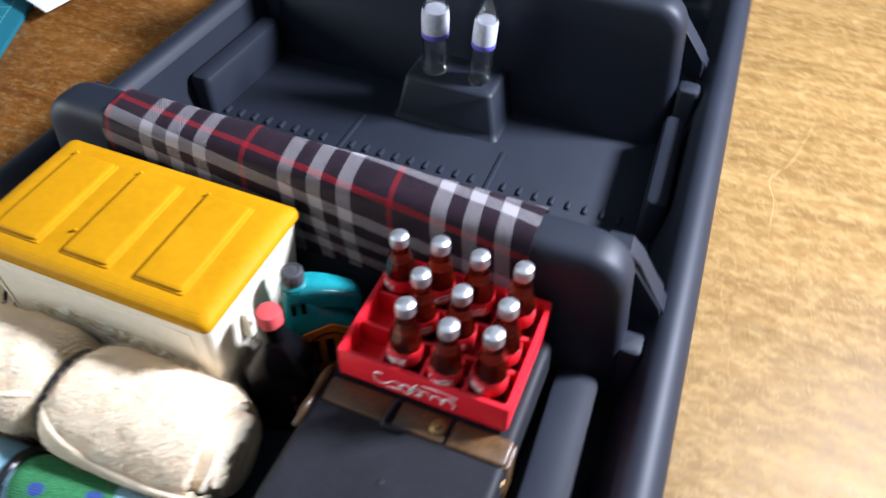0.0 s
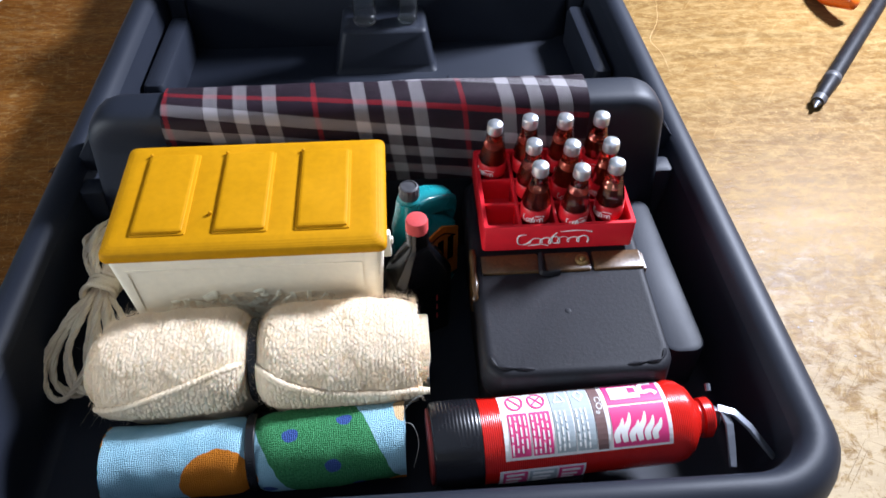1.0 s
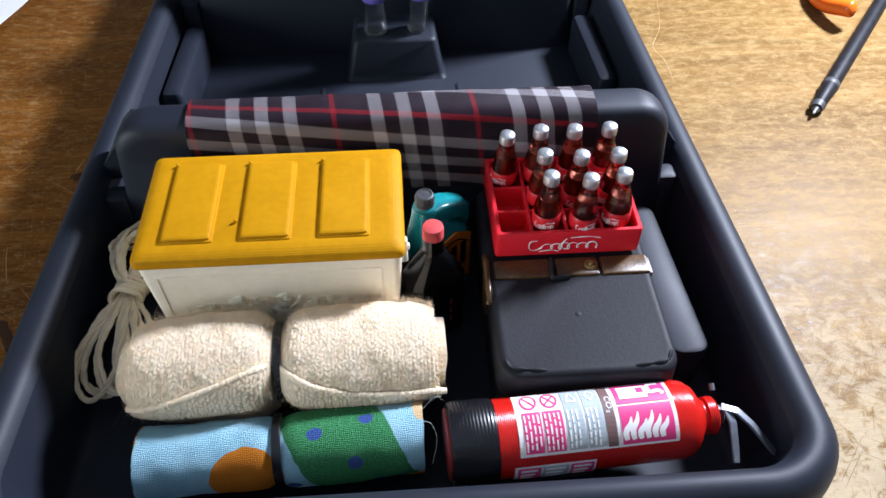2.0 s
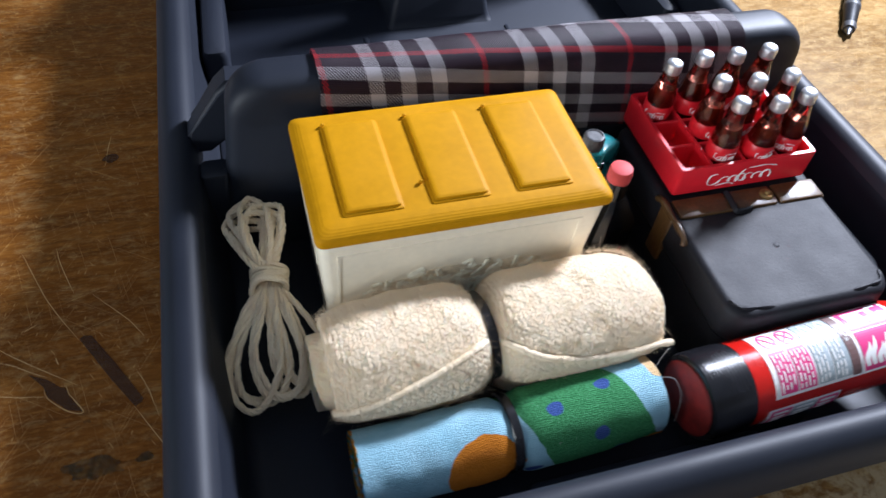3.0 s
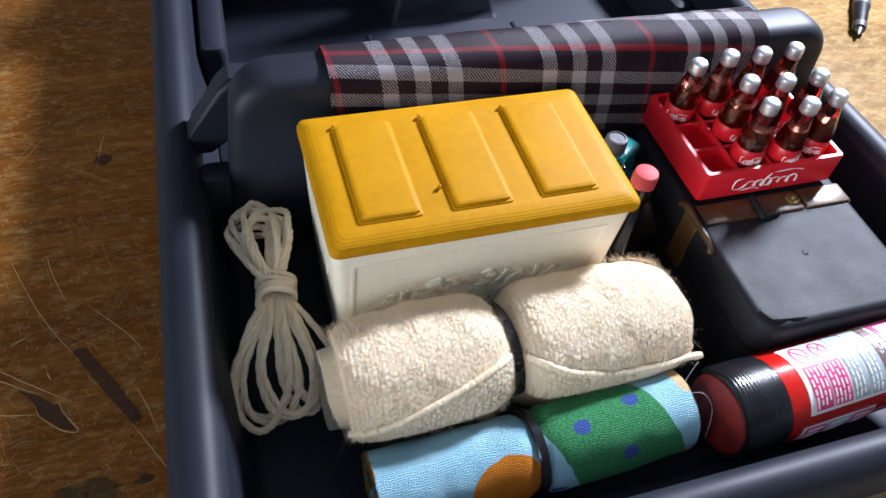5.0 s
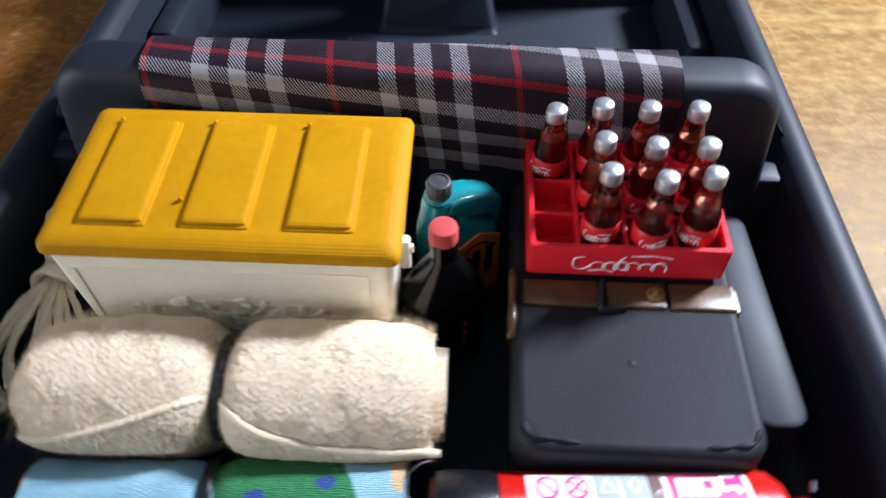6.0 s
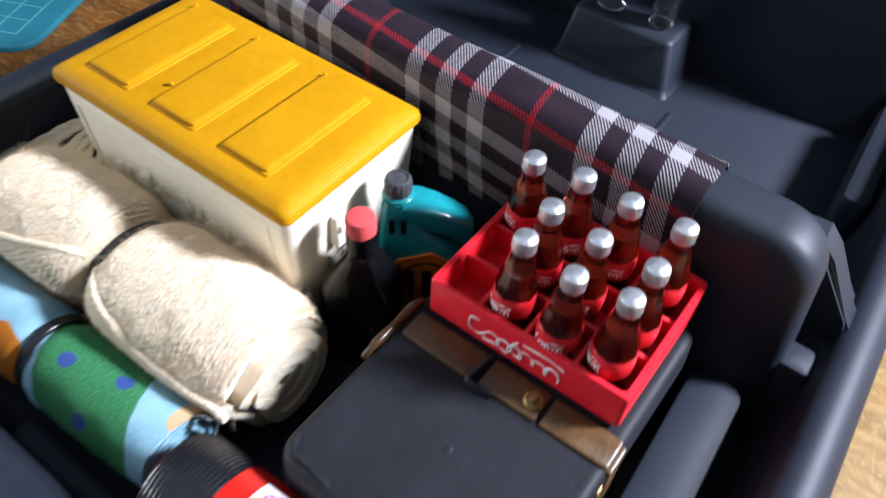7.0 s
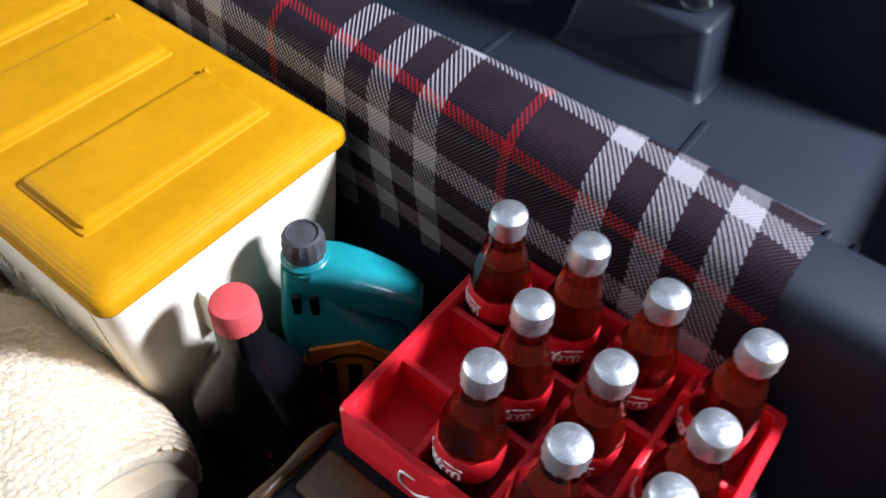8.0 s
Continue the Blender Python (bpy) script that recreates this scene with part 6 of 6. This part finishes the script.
# ---------------------------------------------------------------- far and loose things
def build_clear_bottles():
    def bottle():
        b = base_at("water_bottle", 0, 0, 0, "miniature clear plastic bottle with a white and violet label", "bottle", "clear bottles on the tray step")
        bm = bmesh.new()
        prof = [(0.0040, 0.0), (0.0062, 0.0004), (0.0067, 0.0016), (0.0062, 0.0036), (0.0066, 0.0060), (0.0066, 0.0230), (0.0069, 0.0260), (0.0062, 0.0320), (0.0042, 0.0370), (0.0030, 0.0395), (0.0030, 0.0430)]
        prof = prof + [(max(0.0018, r - 0.0009), max(0.0014, z)) for r, z in reversed(prof)]
        lathe(bm, prof, 28)
        part("shell", bm, CLEAR, b)
        bm = bmesh.new()
        lathe(bm, [(0.00672, 0.0180), (0.00690, 0.0182), (0.00705, 0.0258), (0.00690, 0.0290), (0.00655, 0.0306)], 28)
        lab = part("label", bm, FILM, b, "pearly white label film")
        bm = bmesh.new()
        lathe(bm, [(0.00690, 0.0181), (0.00705, 0.0183), (0.00708, 0.0203), (0.00690, 0.0205)], 28)
        part("stripe", bm, BLUE, lab, "violet blue stripe")
        bm = bmesh.new()
        lathe(bm, [(0.0034, 0.0418), (0.0036, 0.0420), (0.0036, 0.0470), (0.0030, 0.0474)], 20)
        part("cap", bm, WHITE, b, "white screw cap")
        return b

    one = bottle()
    one.matrix_basis = pose(0.0350, 0.1752, 0.0281, 0, 0, 20) @ Matrix.Diagonal((0.86, 0.86, 1.0, 1.0))
    copy_thing(one, pose(0.0560, 0.1756, 0.0281, -2, 3, -30) @ Matrix.Diagonal((0.86, 0.86, 1.0, 1.0)))


def build_desk_things():
    # cutting mat with a printed grid
    mat = base_at("cutting_mat", -0.30, 0.10, 0.0, "teal self-healing cutting mat with pale grid lines", "cutting mat")
    lie = pose(-0.1500, 0.044, 0.0, 0, 0, 23.9)

    def laid(bm):
        bmesh.ops.transform(bm, matrix=lie, verts=bm.verts)
        return bm

    bm = bmesh.new()
    block(bm, -0.30, 0.0, -0.016, 0.35, 0.0001, 0.0025, 0.012, 0.0006, 5)
    part("sheet", laid(bm), MAT_TEAL, mat)
    for k in range(35):
        bm = bmesh.new()
        if k < 29:
            x = -0.010 - 0.01 * k
            block(bm, x - 0.0002, x + 0.0002, -0.006, 0.340, 0.0024, 0.00256, 0.0001, 0.00003, 1)
            part("grid_line", laid(bm), MAT_LINE, mat, smooth=False)
            bm = bmesh.new()
        y = -0.006 + 0.01 * k
        block(bm, -0.290, -0.010, y - 0.0002, y + 0.0002, 0.0024, 0.00257, 0.0001, 0.00003, 1)
        part("grid_line", laid(bm), MAT_LINE, mat, smooth=False)
    # crumpled paper on the mat
    bm = bmesh.new()
    nx, ny = 26, 22
    g = []
    for i in range(nx + 1):
        row = []
        for k in range(ny + 1):
            u, v = i / nx, k / ny
            x, y = -0.382 + 0.195 * u + 0.05 * v, 0.228 + 0.20 * v - 0.06 * u
            z = 0.0045 + 0.004 * (1 + noise.noise(Vector((x * 18, y * 18, 2)))) + 0.012 * max(0, u - 0.75) * v
            row.append((x, y, z))
        g.append(row)
    top = [[bm.verts.new(p) for p in row] for row in g]
    bot = [[bm.verts.new((p[0], p[1], p[2] - 0.0004)) for p in row] for row in g]
    for i in range(nx):
        for k in range(ny):
            bm.faces.new((top[i][k], top[i + 1][k], top[i + 1][k + 1], top[i][k + 1]))
            bm.faces.new((bot[i][k], bot[i][k + 1], bot[i + 1][k + 1], bot[i + 1][k]))
    for i in range(nx):
        for k in (0, ny):
            bm.faces.new((top[i][k], bot[i][k], bot[i + 1][k], top[i + 1][k]))
    for k in range(ny):
        for i in (0, nx):
            bm.faces.new((top[i][k], top[i][k + 1], bot[i][k + 1], bot[i][k]))
    tagged(part("paper_sheet", bm, PAPER), "crumpled sheet of white paper lying on the mat", "paper")

    # pen
    tip, tail, r = Vector((0.2525, 0.1265, 0.0032)), Vector((0.3400, 0.2345, 0.0045)), 0.0042
    ax = (tail - tip)
    ln = ax.length
    turn = Matrix.Translation(tip) @ ax.to_track_quat("Z", "Y").to_matrix().to_4x4()
    pen = base_at("pen", tip.x, tip.y, 0.0, "black ballpoint pen with a metal tip on the table", "pen")
    bm = bmesh.new()
    lathe(bm, [(0.0026, 0.0090), (0.0034, 0.0120), (0.0039, 0.0230), (r, 0.0260), (r, 0.1000), (0.0040, ln)], 20, turn)
    part("barrel", bm, PEN_BLACK, pen)
    bm = bmesh.new()
    lathe(bm, [(0.0030, 0.0050), (0.0036, 0.0075), (0.0036, 0.0092), (0.0028, 0.0096)], 18, turn)
    lathe(bm, [(0.0041, 0.0262), (0.0045, 0.0270), (0.0045, 0.0300), (0.0041, 0.0306)], 18, turn)
    part("collar", bm, CHARCOAL, pen)
    bm = bmesh.new()
    lathe(bm, [(0.0004, 0.0), (0.0009, 0.0012), (0.0012, 0.0030), (0.0026, 0.0056)], 14, turn)
    part("nib", bm, STEEL, pen, "pale metal nib")
    # bent orange handle of a hand tool
    tool = base_at("hand_tool", 0.3040, 0.2060, 0.0, "bent orange plastic tool handle lying over the pen", "tool")
    bm = bmesh.new()
    line = smooth_line([(0.3050, 0.2050, 0.0130), (0.3010, 0.2110, 0.0110), (0.2970, 0.2210, 0.0075), (0.2965, 0.2340, 0.0056), (0.3015, 0.2500, 0.0051), (0.3080, 0.2750, 0.0051), (0.3190, 0.3100, 0.0051)], 7)
    tube(bm, line, lambda q: 0.0048 * min(1.0, (q / 0.06 + 0.02)) ** 0.5, 16)
    part("handle", bm, PEN_ORANGE, tool)
    bm = bmesh.new()
    tube(bm, smooth_line([(0.3190, 0.3102, 0.0060), (0.3260, 0.3300, 0.0060), (0.3300, 0.3500, 0.0060)], 5), lambda q: 0.0036 - 0.0012 * q, 12)
    part("jaw", bm, STEEL, tool, "dark steel jaw")
    # pale stick in front of the tray
    bm = bmesh.new()
    tube(bm, smooth_line([(0.1700, -0.0950, 0.0036), (0.1710, -0.0948, 0.0036), (0.205, -0.0895, 0.0036), (0.2500, -0.0840, 0.0036)], 5), lambda q: 0.0024 if q < 0.02 else 0.0034, 14)
    stick = part("chalk_stick", bm, PAPER)
    tagged(stick, "short white round stick lying beside the tray", "stick")


build_room()
build_table()
build_tray()
build_tartan()
build_cooler()
build_case()
build_crate()
build_bottles()
build_towel()
build_cloth()
build_twine()
build_extinguisher()
build_teal_bottle()
build_black_bottle()
build_clear_bottles()
build_desk_things()
